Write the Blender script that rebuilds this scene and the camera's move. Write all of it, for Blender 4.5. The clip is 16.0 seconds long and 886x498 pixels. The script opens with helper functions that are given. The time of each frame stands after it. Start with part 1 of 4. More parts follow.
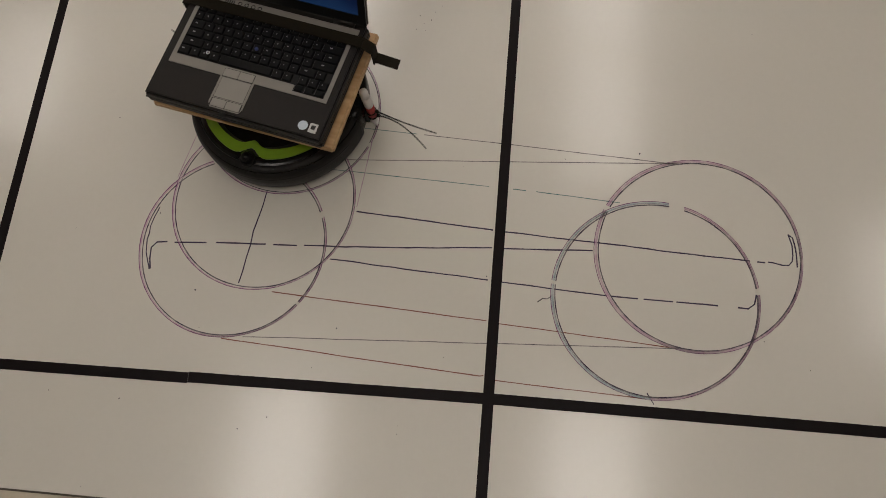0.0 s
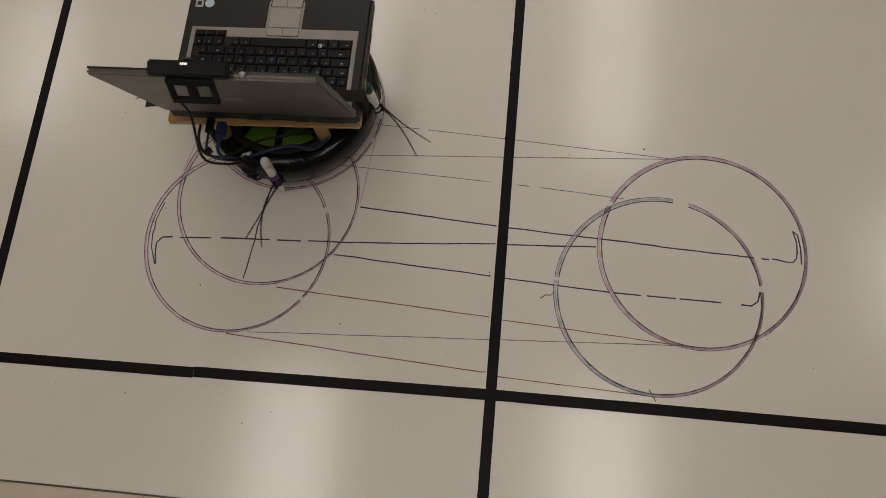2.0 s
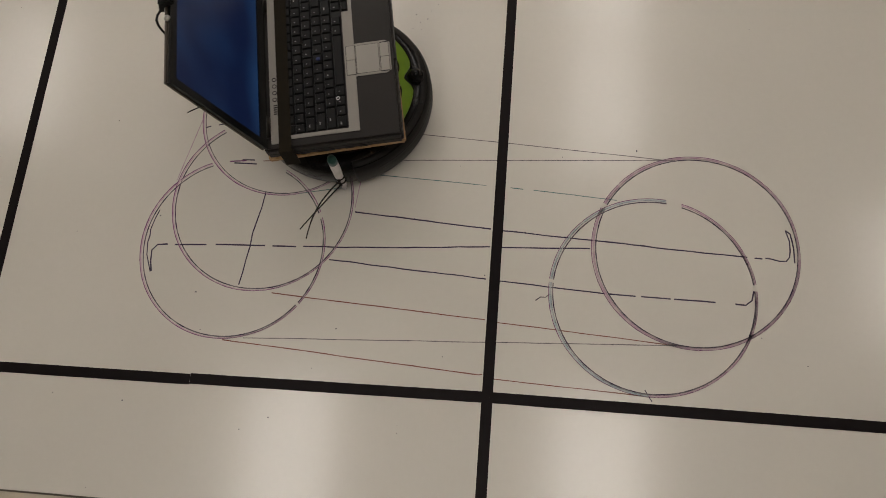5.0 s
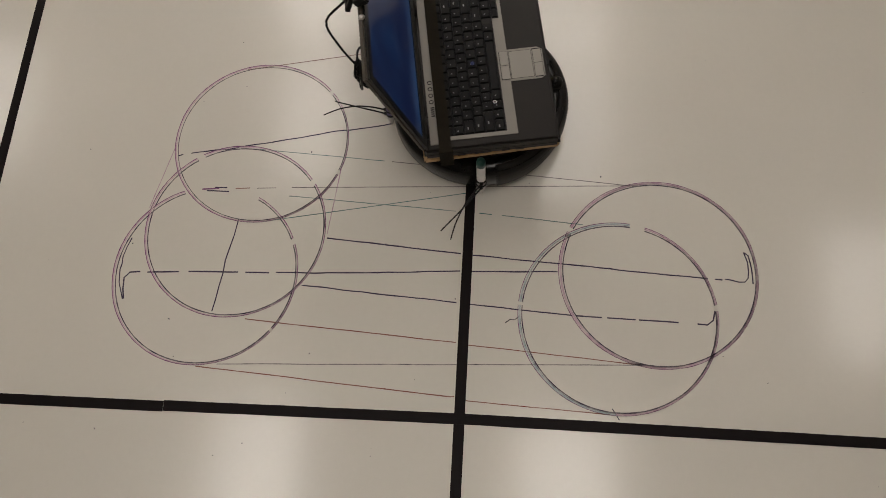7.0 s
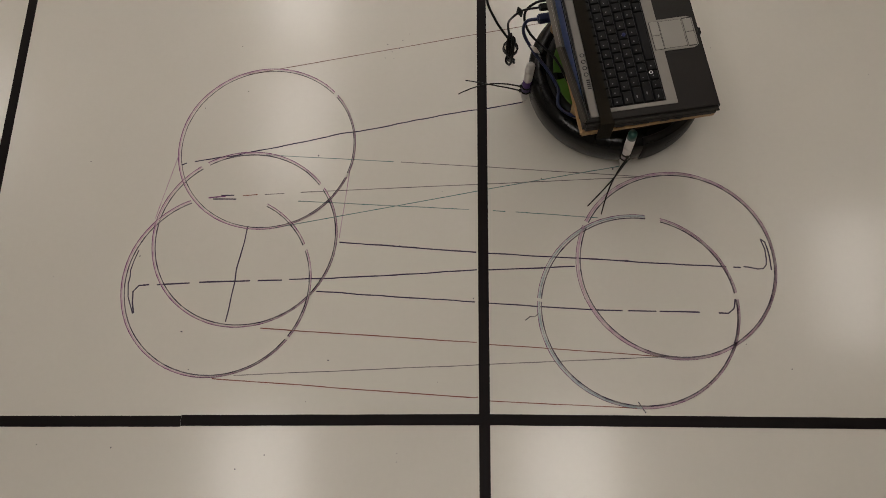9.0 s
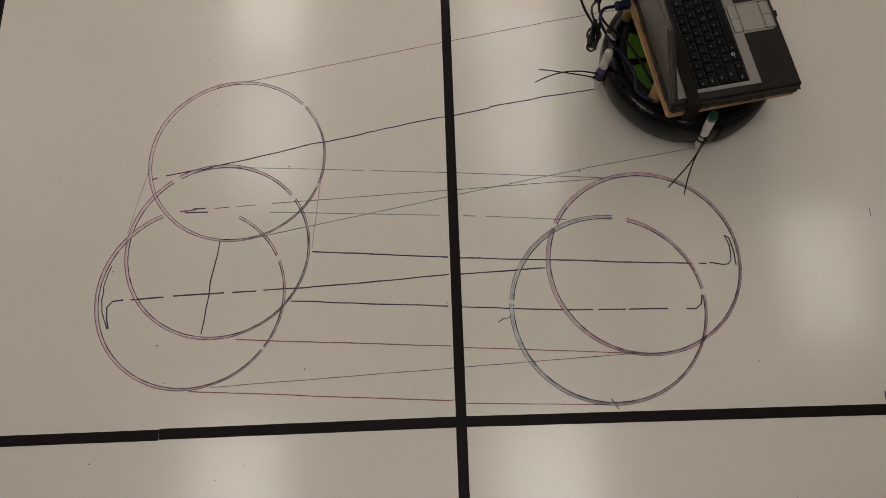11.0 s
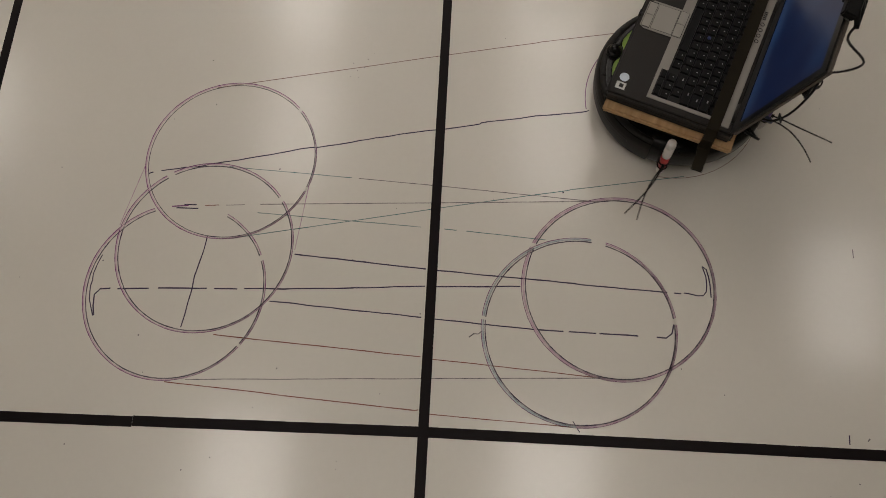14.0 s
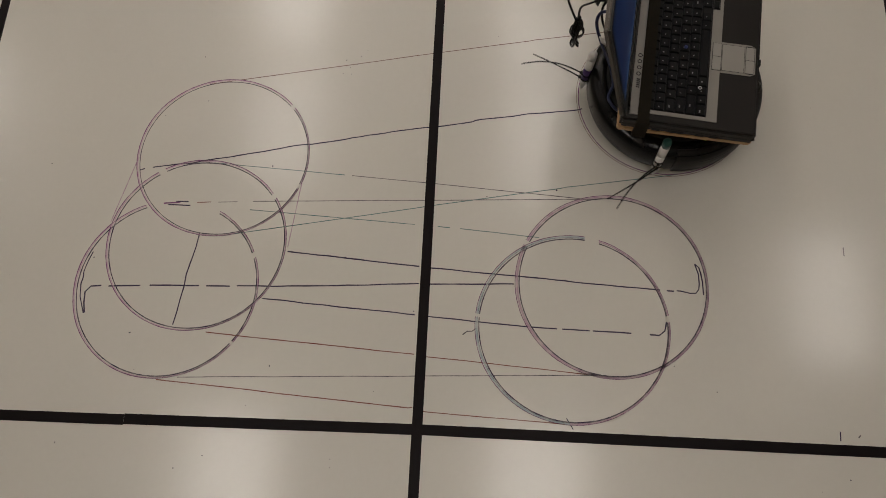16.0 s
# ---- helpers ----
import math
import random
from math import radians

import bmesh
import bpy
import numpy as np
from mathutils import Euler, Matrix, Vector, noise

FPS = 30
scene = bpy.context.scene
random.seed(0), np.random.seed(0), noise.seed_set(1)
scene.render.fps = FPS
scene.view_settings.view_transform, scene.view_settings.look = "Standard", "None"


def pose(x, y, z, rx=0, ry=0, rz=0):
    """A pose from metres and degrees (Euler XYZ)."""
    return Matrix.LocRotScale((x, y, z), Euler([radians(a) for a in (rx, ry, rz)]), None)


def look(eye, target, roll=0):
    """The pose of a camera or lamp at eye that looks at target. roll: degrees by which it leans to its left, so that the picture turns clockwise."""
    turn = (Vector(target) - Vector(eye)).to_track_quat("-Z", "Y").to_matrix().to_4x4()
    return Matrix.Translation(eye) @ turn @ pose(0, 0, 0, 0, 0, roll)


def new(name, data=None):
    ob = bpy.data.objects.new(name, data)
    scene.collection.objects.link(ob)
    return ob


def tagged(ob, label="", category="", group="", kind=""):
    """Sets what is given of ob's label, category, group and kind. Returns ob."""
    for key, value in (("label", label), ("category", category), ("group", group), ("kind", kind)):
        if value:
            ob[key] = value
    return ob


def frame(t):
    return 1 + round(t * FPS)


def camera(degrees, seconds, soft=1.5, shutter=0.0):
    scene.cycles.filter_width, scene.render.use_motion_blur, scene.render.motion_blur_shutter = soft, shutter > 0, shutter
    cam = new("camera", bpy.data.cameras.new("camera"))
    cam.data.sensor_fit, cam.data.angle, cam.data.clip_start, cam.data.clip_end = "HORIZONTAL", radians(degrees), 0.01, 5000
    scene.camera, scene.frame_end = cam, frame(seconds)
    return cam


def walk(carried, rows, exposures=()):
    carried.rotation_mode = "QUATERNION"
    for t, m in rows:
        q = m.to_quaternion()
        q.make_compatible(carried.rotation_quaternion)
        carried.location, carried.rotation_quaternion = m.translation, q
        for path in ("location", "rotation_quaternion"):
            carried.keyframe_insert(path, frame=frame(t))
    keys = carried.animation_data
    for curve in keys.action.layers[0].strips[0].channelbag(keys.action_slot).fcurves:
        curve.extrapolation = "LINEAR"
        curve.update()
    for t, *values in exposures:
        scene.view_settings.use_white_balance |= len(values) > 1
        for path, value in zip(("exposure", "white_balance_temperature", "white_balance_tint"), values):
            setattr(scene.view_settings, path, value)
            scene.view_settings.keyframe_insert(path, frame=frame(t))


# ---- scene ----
cam = camera(58.0, 16.0, 0.8, 0.25)
PATH = [
    (0, (0.0419, -0.2048, 1.4430), (-0.1520, 0.4257, -0.4452), -12.69),
    (0.5, (0.0581, -0.1774, 1.4514), (-0.1609, 0.4173, -0.4456), -15.70),
    (1, (0.0569, -0.1762, 1.4523), (-0.1691, 0.4163, -0.4445), -16.26),
    (1.5, (0.0540, -0.1823, 1.4499), (-0.1660, 0.4095, -0.4479), -15.67),
    (2, (0.0542, -0.1827, 1.4515), (-0.1630, 0.4073, -0.4471), -15.55),
    (2.5, (0.0575, -0.1919, 1.4484), (-0.1619, 0.4033, -0.4484), -15.76),
    (3, (0.0603, -0.1917, 1.4502), (-0.1600, 0.3987, -0.4479), -16.02),
    (3.5, (0.0554, -0.1831, 1.4517), (-0.1595, 0.3924, -0.4516), -16.21),
    (4, (0.0559, -0.1794, 1.4526), (-0.1578, 0.3891, -0.4529), -16.38),
    (6.5, (0.0612, -0.2036, 1.4748), (-0.0996, 0.4691, -0.4018), -10.47),
    (7, (0.0530, -0.1971, 1.4875), (-0.0761, 0.4692, -0.3938), -8.13),
    (7.5, (0.0460, -0.2052, 1.4899), (-0.0811, 0.4656, -0.3899), -7.56),
    (8, (0.0400, -0.2187, 1.4881), (-0.0849, 0.4673, -0.3864), -7.05),
    (8.5, (0.0145, -0.2045, 1.4810), (-0.0929, 0.4656, -0.4004), -6.58),
    (9, (-0.0179, -0.1932, 1.4699), (-0.0954, 0.4753, -0.4135), -6.47),
    (9.2, (-0.0237, -0.1965, 1.4673), (-0.0955, 0.4741, -0.4156), -7.11),
    (11.3, (-0.0007, -0.2025, 1.5014), (-0.0091, 0.4846, -0.3768), -2.73),
    (11.5, (0.0170, -0.2016, 1.5113), (0.0046, 0.4906, -0.3651), -1.83),
    (12, (0.0840, -0.1935, 1.5233), (0.0092, 0.5265, -0.3411), -4.82),
    (12.5, (0.1288, -0.1795, 1.5248), (-0.0053, 0.5349, -0.3385), -8.32),
    (13, (0.1198, -0.1731, 1.5246), (-0.0055, 0.5083, -0.3516), -7.98),
    (13.5, (0.1158, -0.1754, 1.5223), (-0.0077, 0.4975, -0.3571), -7.96),
    (14, (0.1094, -0.1778, 1.5218), (-0.0023, 0.4935, -0.3589), -7.01),
    (14.5, (0.1001, -0.1730, 1.5214), (0.0053, 0.4914, -0.3626), -5.63),
    (15, (0.1020, -0.1774, 1.5207), (0.0125, 0.4939, -0.3611), -5.10),
    (15.5, (0.0972, -0.1751, 1.5215), (0.0159, 0.4908, -0.3626), -4.55),
    (16, (0.0963, -0.1827, 1.5195), (0.0170, 0.4899, -0.3624), -4.36),
]
walk(cam, [(t, look(eye, target, roll)) for t, eye, target, roll in PATH], [(0, -0.02), (4.0, 0.0), (6.3, 0.06), (8.3, 0.06), (9.0, -0.07), (9.2, -0.08), (11.3, -0.06), (12.0, -0.15), (16.0, -0.15)])

# ---- light ----
world = bpy.data.worlds.new("room_air")
scene.world = world
world.use_nodes = True
world.node_tree.nodes["Background"].inputs[0].default_value = (0.9, 0.85, 0.78, 1)
world.node_tree.nodes["Background"].inputs[1].default_value = 0.02
LIGHT = 7.35         # glow of the ceiling diffusers


# ---- materials ----
def mat(name, color, rough=0.5, metal=0.0, vary=0.12, scale=30.0, bump=0.05, fine=400.0, spread=0.08, coat=0.0, island=0.0, spec=0.5):
    """A worn surface: cloudy and fine colour variation, uneven gloss and a fine relief."""
    m = bpy.data.materials.new(name)
    m.use_nodes = True
    nt = m.node_tree
    p = nt.nodes["Principled BSDF"]
    tc = nt.nodes.new("ShaderNodeTexCoord")
    big = nt.nodes.new("ShaderNodeTexNoise")
    big.inputs["Scale"].default_value, big.inputs["Detail"].default_value = scale, 4
    small = nt.nodes.new("ShaderNodeTexNoise")
    small.inputs["Scale"].default_value, small.inputs["Detail"].default_value = fine, 2
    for n in (big, small):
        nt.links.new(tc.outputs["Object"], n.inputs["Vector"])
    add = nt.nodes.new("ShaderNodeMath")
    add.operation = "MULTIPLY_ADD"
    add.inputs[1].default_value = 0.35
    nt.links.new(small.outputs["Fac"], add.inputs[0])
    nt.links.new(big.outputs["Fac"], add.inputs[2])
    ramp = nt.nodes.new("ShaderNodeMapRange")
    ramp.inputs["From Min"].default_value, ramp.inputs["From Max"].default_value = 0.35, 1.0
    ramp.inputs["To Min"].default_value, ramp.inputs["To Max"].default_value = 1 - vary, 1 + vary
    nt.links.new(add.outputs[0], ramp.inputs["Value"])
    value = ramp.outputs[0]
    if island:
        info = nt.nodes.new("ShaderNodeObjectInfo")
        shift = nt.nodes.new("ShaderNodeMath")
        shift.operation = "MULTIPLY_ADD"
        shift.inputs[1].default_value = island
        nt.links.new(info.outputs["Random"], shift.inputs[0])
        nt.links.new(value, shift.inputs[2])
        value = shift.outputs[0]
    mul = nt.nodes.new("ShaderNodeVectorMath")
    mul.operation = "SCALE"
    mul.inputs[0].default_value = color
    nt.links.new(value, mul.inputs["Scale"])
    nt.links.new(mul.outputs[0], p.inputs["Base Color"])
    gloss = nt.nodes.new("ShaderNodeMapRange")
    gloss.inputs["To Min"].default_value, gloss.inputs["To Max"].default_value = max(0.02, rough - spread), min(1, rough + spread)
    nt.links.new(big.outputs["Fac"], gloss.inputs["Value"])
    nt.links.new(gloss.outputs[0], p.inputs["Roughness"])
    p.inputs["Metallic"].default_value = metal
    p.inputs["Coat Weight"].default_value = coat
    p.inputs["Specular IOR Level"].default_value = spec
    if bump:
        b = nt.nodes.new("ShaderNodeBump")
        b.inputs["Strength"].default_value, b.inputs["Distance"].default_value = bump, 0.001
        nt.links.new(small.outputs["Fac"], b.inputs["Height"])
        nt.links.new(b.outputs[0], p.inputs["Normal"])
    return m


def glow(name, color, strength):
    m = bpy.data.materials.new(name)
    m.use_nodes = True
    p = m.node_tree.nodes["Principled BSDF"]
    p.inputs["Base Color"].default_value = (*color, 1)
    p.inputs["Emission Color"].default_value = (*color, 1)
    p.inputs["Emission Strength"].default_value = strength
    return m


def ink(name, color, faint):
    """Dry marker ink: the tone breaks up along the stroke."""
    m = bpy.data.materials.new(name)
    m.use_nodes = True
    nt = m.node_tree
    p = nt.nodes["Principled BSDF"]
    tc = nt.nodes.new("ShaderNodeTexCoord")
    n = nt.nodes.new("ShaderNodeTexNoise")
    n.inputs["Scale"].default_value, n.inputs["Detail"].default_value = 60, 5
    nt.links.new(tc.outputs["Object"], n.inputs["Vector"])
    r = nt.nodes.new("ShaderNodeValToRGB")
    r.color_ramp.elements[0].position, r.color_ramp.elements[1].position = 0.38, 0.68
    r.color_ramp.elements[0].color = (*color, 1)
    r.color_ramp.elements[1].color = (*[c + (w - c) * faint for c, w in zip(color, (0.66, 0.62, 0.56))], 1)
    nt.links.new(n.outputs["Fac"], r.inputs[0])
    nt.links.new(r.outputs[0], p.inputs["Base Color"])
    p.inputs["Roughness"].default_value = 0.45
    return m


def wood(name, light, dark):
    m = bpy.data.materials.new(name)
    m.use_nodes = True
    nt = m.node_tree
    p = nt.nodes["Principled BSDF"]
    tc = nt.nodes.new("ShaderNodeTexCoord")
    mp = nt.nodes.new("ShaderNodeMapping")
    mp.inputs["Scale"].default_value = (6, 90, 260)
    n = nt.nodes.new("ShaderNodeTexNoise")
    n.inputs["Scale"].default_value, n.inputs["Detail"].default_value = 1.0, 6
    nt.links.new(tc.outputs["Object"], mp.inputs[0])
    nt.links.new(mp.outputs[0], n.inputs["Vector"])
    r = nt.nodes.new("ShaderNodeValToRGB")
    r.color_ramp.elements[0].position, r.color_ramp.elements[1].position = 0.3, 0.7
    r.color_ramp.elements[0].color, r.color_ramp.elements[1].color = (*dark, 1), (*light, 1)
    nt.links.new(n.outputs["Fac"], r.inputs[0])
    nt.links.new(r.outputs[0], p.inputs["Base Color"])
    p.inputs["Roughness"].default_value = 0.6
    b = nt.nodes.new("ShaderNodeBump")
    b.inputs["Strength"].default_value, b.inputs["Distance"].default_value = 0.25, 0.001
    nt.links.new(n.outputs["Fac"], b.inputs["Height"])
    nt.links.new(b.outputs[0], p.inputs["Normal"])
    return m


def display_mat():
    """A lit desktop: deep blue with broad lighter sweeps."""
    m = bpy.data.materials.new("lit_display")
    m.use_nodes = True
    nt = m.node_tree
    p = nt.nodes["Principled BSDF"]
    tc = nt.nodes.new("ShaderNodeTexCoord")
    w = nt.nodes.new("ShaderNodeTexNoise")
    w.inputs["Scale"].default_value, w.inputs["Detail"].default_value = 9.0, 1.5
    nt.links.new(tc.outputs["Object"], w.inputs["Vector"])
    sep = nt.nodes.new("ShaderNodeSeparateXYZ")
    nt.links.new(tc.outputs["Object"], sep.inputs[0])
    low = nt.nodes.new("ShaderNodeMapRange")
    low.inputs["From Min"].default_value, low.inputs["From Max"].default_value = 0.215, 0.275
    low.inputs["To Min"].default_value, low.inputs["To Max"].default_value = 0.30, 0.0
    nt.links.new(sep.outputs["Z"], low.inputs["Value"])
    mix = nt.nodes.new("ShaderNodeMath")
    mix.operation = "MULTIPLY_ADD"
    mix.inputs[1].default_value = 0.55
    nt.links.new(w.outputs["Fac"], mix.inputs[0])
    nt.links.new(low.outputs[0], mix.inputs[2])
    r = nt.nodes.new("ShaderNodeValToRGB")
    r.color_ramp.elements[0].position, r.color_ramp.elements[1].position = 0.25, 0.80
    r.color_ramp.elements[0].color, r.color_ramp.elements[1].color = (0.004, 0.020, 0.105, 1), (0.045, 0.17, 0.44, 1)
    nt.links.new(mix.outputs[0], r.inputs[0])
    nt.links.new(r.outputs[0], p.inputs["Emission Color"])
    p.inputs["Base Color"].default_value = (0.01, 0.012, 0.02, 1)
    p.inputs["Roughness"].default_value = 0.3
    p.inputs["Specular IOR Level"].default_value = 0.2
    p.inputs["Emission Strength"].default_value = 0.24
    return m


M_BOARD = mat("whiteboard_laminate", (0.615, 0.590, 0.535), 0.36, vary=0.035, scale=2.5, bump=0.010, fine=90, spread=0.03, coat=0.75)
M_BOARD.node_tree.nodes["Principled BSDF"].inputs["Coat Roughness"].default_value = 0.15
M_TAPE = mat("black_vinyl_tape", (0.006, 0.0035, 0.004), 0.5, vary=0.3, scale=20, bump=0.15, spec=0.12)
M_TILE = mat("beige_vinyl_tile", (0.50, 0.44, 0.35), 0.35, vary=0.12, scale=14, bump=0.05, fine=220, island=0.06)
M_SUBFLOOR = mat("dark_tile_joint", (0.12, 0.10, 0.08), 0.8)
M_WALL = mat("painted_wall", (0.62, 0.58, 0.52), 0.7, vary=0.04, scale=3)
M_CEIL = mat("ceiling_tile", (0.72, 0.69, 0.64), 0.9, vary=0.06, scale=40, bump=0.3)
M_WHITE_METAL = mat("white_enamel", (0.75, 0.74, 0.70), 0.4, vary=0.03)
M_DIFFUSER = glow("light_diffuser", (1.0, 0.927, 0.864), LIGHT)
M_DIFFUSER_DIM = glow("dim_light_diffuser", (1.0, 0.927, 0.864), LIGHT * 0.74)
M_SHELL = mat("black_gloss_shell", (0.006, 0.006, 0.006), 0.22, vary=0.2, scale=20, bump=0.02, spec=0.22)
M_BUMPER = mat("charcoal_bumper_plastic", (0.010, 0.0088, 0.0082), 0.45, vary=0.2, scale=25, bump=0.12, spec=0.2)
M_GREEN = mat("lime_green_plastic", (0.15, 0.27, 0.010), 0.38, vary=0.12, scale=40)
# same green plastic, with the shade under the deck put into its colour
M_GREEN_SHADED = mat("shaded_lime_green_plastic", (0.048, 0.125, 0.008), 0.38, vary=0.2, scale=40)
M_CAVITY = mat("dull_black_plastic", (0.004, 0.004, 0.004), 0.5, vary=0.2, spec=0.25)
M_RUBBER = mat("black_rubber", (0.010, 0.010, 0.010), 0.8, spec=0.2)
M_PLY = wood("pale_plywood", (0.50, 0.33, 0.17), (0.33, 0.19, 0.08))
M_DOWEL = wood("pine_dowel", (0.52, 0.36, 0.18), (0.40, 0.26, 0.12))
M_PEN = mat("white_pen_barrel", (0.72, 0.70, 0.68), 0.3, vary=0.04)
M_PEN_RED = mat("red_pen_label", (0.42, 0.05, 0.05), 0.35)
M_PEN_PURPLE = mat("purple_pen_label", (0.10, 0.05, 0.20), 0.35)
M_PEN_GREEN = mat("dark_green_pen_plug", (0.006, 0.055, 0.045), 0.35)
M_TIE = mat("black_nylon_tie", (0.005, 0.0045, 0.0045), 0.4, spec=0.25)
M_LAPTOP = mat("charcoal_laptop_plastic", (0.0115, 0.0096, 0.0085), 0.44, vary=0.16, scale=18, bump=0.10, fine=1500, spec=0.22)
M_LID = mat("grey_lid_paint", (0.075, 0.064, 0.052), 0.38, metal=0.35, vary=0.10, scale=14, bump=0.04, fine=1800)
M_SILVER = mat("silver_grey_plastic", (0.215, 0.20, 0.18), 0.45, metal=0.1, vary=0.06, bump=0.05)
M_PAD = mat("grey_touchpad", (0.26, 0.245, 0.22), 0.5, vary=0.05)
M_KEY = mat("black_key_plastic", (0.0032, 0.0032, 0.0036), 0.42, vary=0.2, bump=0.06, island=0.3, spec=0.14)
M_LEGEND = mat("key_legend_print", (0.26, 0.26, 0.26), 0.5)
M_LEGEND_BLUE = mat("blue_stick_rubber", (0.010, 0.022, 0.10), 0.6)
M_BEZEL = mat("black_bezel_plastic", (0.006, 0.006, 0.006), 0.35, spec=0.25)
M_DISPLAY = display_mat()
M_STICKER_W = mat("white_sticker", (0.72, 0.72, 0.70), 0.35)
M_STICKER_B = mat("pale_blue_sticker", (0.46, 0.53, 0.60), 0.35)
M_STICKER_G = mat("silver_sticker", (0.40, 0.40, 0.38), 0.3, metal=0.5)
M_GAFFER = mat("olive_black_cloth_tape", (0.012, 0.009, 0.0045), 0.8, vary=0.25, scale=60, bump=0.4, fine=900, spec=0.15)
M_WEBCAM = mat("matt_black_webcam_plastic", (0.006, 0.006, 0.006), 0.65, vary=0.2, bump=0.1, spec=0.2)
M_CABLE = mat("black_cable_jacket", (0.004, 0.004, 0.004), 0.4, spec=0.25)
M_CABLE_BLUE = mat("dark_blue_usb_cable", (0.007, 0.014, 0.060), 0.4)
M_METAL = mat("bright_steel", (0.6, 0.6, 0.6), 0.25, metal=1.0)
M_PROJECTOR = mat("grey_projector_plastic", (0.20, 0.19, 0.18), 0.5, vary=0.06)
M_LENS = mat("dark_lens_glass", (0.006, 0.006, 0.008), 0.06)
I_DARK = ink("black_violet_ink", (0.016, 0.005, 0.040), 0.06)
I_RING = ink("patchy_black_violet_ink", (0.022, 0.003, 0.038), 0.30)
I_VIOLET = ink("violet_ink", (0.13, 0.012, 0.12), 0.20)
I_PALE = ink("pale_violet_ink", (0.36, 0.20, 0.30), 0.5)
I_BAND = ink("rubbed_pink_grey_ink", (0.48, 0.32, 0.40), 0.48)
I_COOL = ink("rubbed_blue_grey_ink", (0.34, 0.40, 0.43), 0.5)
I_RED = ink("brick_red_ink", (0.17, 0.035, 0.018), 0.20)
I_RUST = ink("thin_rust_ink", (0.16, 0.075, 0.065), 0.35)
I_TEAL = ink("pale_teal_ink", (0.07, 0.16, 0.155), 0.35)
I_GREY = ink("faint_grey_ink", (0.10, 0.085, 0.095), 0.35)


# ---- building helpers ----
def part(name, bm, material, parent=None, label="", smooth=False):
    me = bpy.data.meshes.new(name)
    if smooth:
        for f in bm.faces:
            f.smooth = True
    bm.to_mesh(me)
    bm.free()
    me.materials.append(material)
    ob = new(name, me)
    if parent:
        ob.parent = parent
    return tagged(ob, label)


def box(x0, x1, y0, y1, z0, z1, bevel=0.0, segments=2, bm=None):
    bm = bm or bmesh.new()
    made = bmesh.ops.create_cube(bm, size=1, matrix=Matrix.Translation(((x0 + x1) / 2, (y0 + y1) / 2, (z0 + z1) / 2)) @ Matrix.Diagonal((x1 - x0, y1 - y0, z1 - z0, 1)))
    if bevel:
        vs = set(made["verts"])
        bmesh.ops.bevel(bm, geom=[e for e in bm.edges if e.verts[0] in vs and e.verts[1] in vs], offset=bevel, segments=segments, affect="EDGES")
    return bm


def turned(profile, steps=48, a0=0.0, a1=360.0, bm=None, at=(0, 0, 0)):
    """A profile of (radius, height) turned round z from a0 to a1 degrees."""
    bm = bm or bmesh.new()
    full = abs(a1 - a0) >= 360
    n = steps if full else steps + 1
    rings = []
    for i in range(n):
        a = radians(a0 + (a1 - a0) * i / steps)
        rings.append([bm.verts.new((at[0] + r * math.cos(a), at[1] + r * math.sin(a), at[2] + z)) for r, z in profile])
    for i in range(steps):
        p, q = rings[i], rings[(i + 1) % n]
        for k in range(len(profile) - 1):
            bm.faces.new((p[k], q[k], q[k + 1], p[k + 1]))
    if not full:
        bm.faces.new(rings[0])
        bm.faces.new(rings[-1][::-1])
    bmesh.ops.remove_doubles(bm, verts=bm.verts, dist=1e-6)
    bmesh.ops.recalc_face_normals(bm, faces=bm.faces)
    return bm


def tube(points, radius, sides=8, bm=None, smooth_steps=5):
    """A round cord along a smooth curve through the points."""
    bm = bm or bmesh.new()
    pts = [Vector(p) for p in points]
    line = []
    for i in range(len(pts) - 1):
        a, b, c, d = pts[max(i - 1, 0)], pts[i], pts[i + 1], pts[min(i + 2, len(pts) - 1)]
        for s in range(smooth_steps):
            t = s / smooth_steps
            line.append(0.5 * ((2 * b) + (c - a) * t + (2 * a - 5 * b + 4 * c - d) * t * t + (3 * b - a - 3 * c + d) * t ** 3))
    line.append(pts[-1])
    rings = []
    for i, p in enumerate(line):
        way = (line[min(i + 1, len(line) - 1)] - line[max(i - 1, 0)]).normalized()
        u = way.cross(Vector((0.13, 0.2, 1))).normalized()
        w = way.cross(u)
        r = radius(i / (len(line) - 1)) if callable(radius) else radius
        rings.append([bm.verts.new(p + r * (math.cos(2 * math.pi * k / sides) * u + math.sin(2 * math.pi * k / sides) * w)) for k in range(sides)])
    for p, q in zip(rings, rings[1:]):
        for k in range(sides):
            bm.faces.new((p[k], p[(k + 1) % sides], q[(k + 1) % sides], q[k]))
    bm.faces.new(rings[0][::-1])
    bm.faces.new(rings[-1])
    bmesh.ops.recalc_face_normals(bm, faces=bm.faces)
    return bm


def moved(bm, m):
    bmesh.ops.transform(bm, matrix=m, verts=bm.verts)
    return bm


INK_TOP = 0.0004


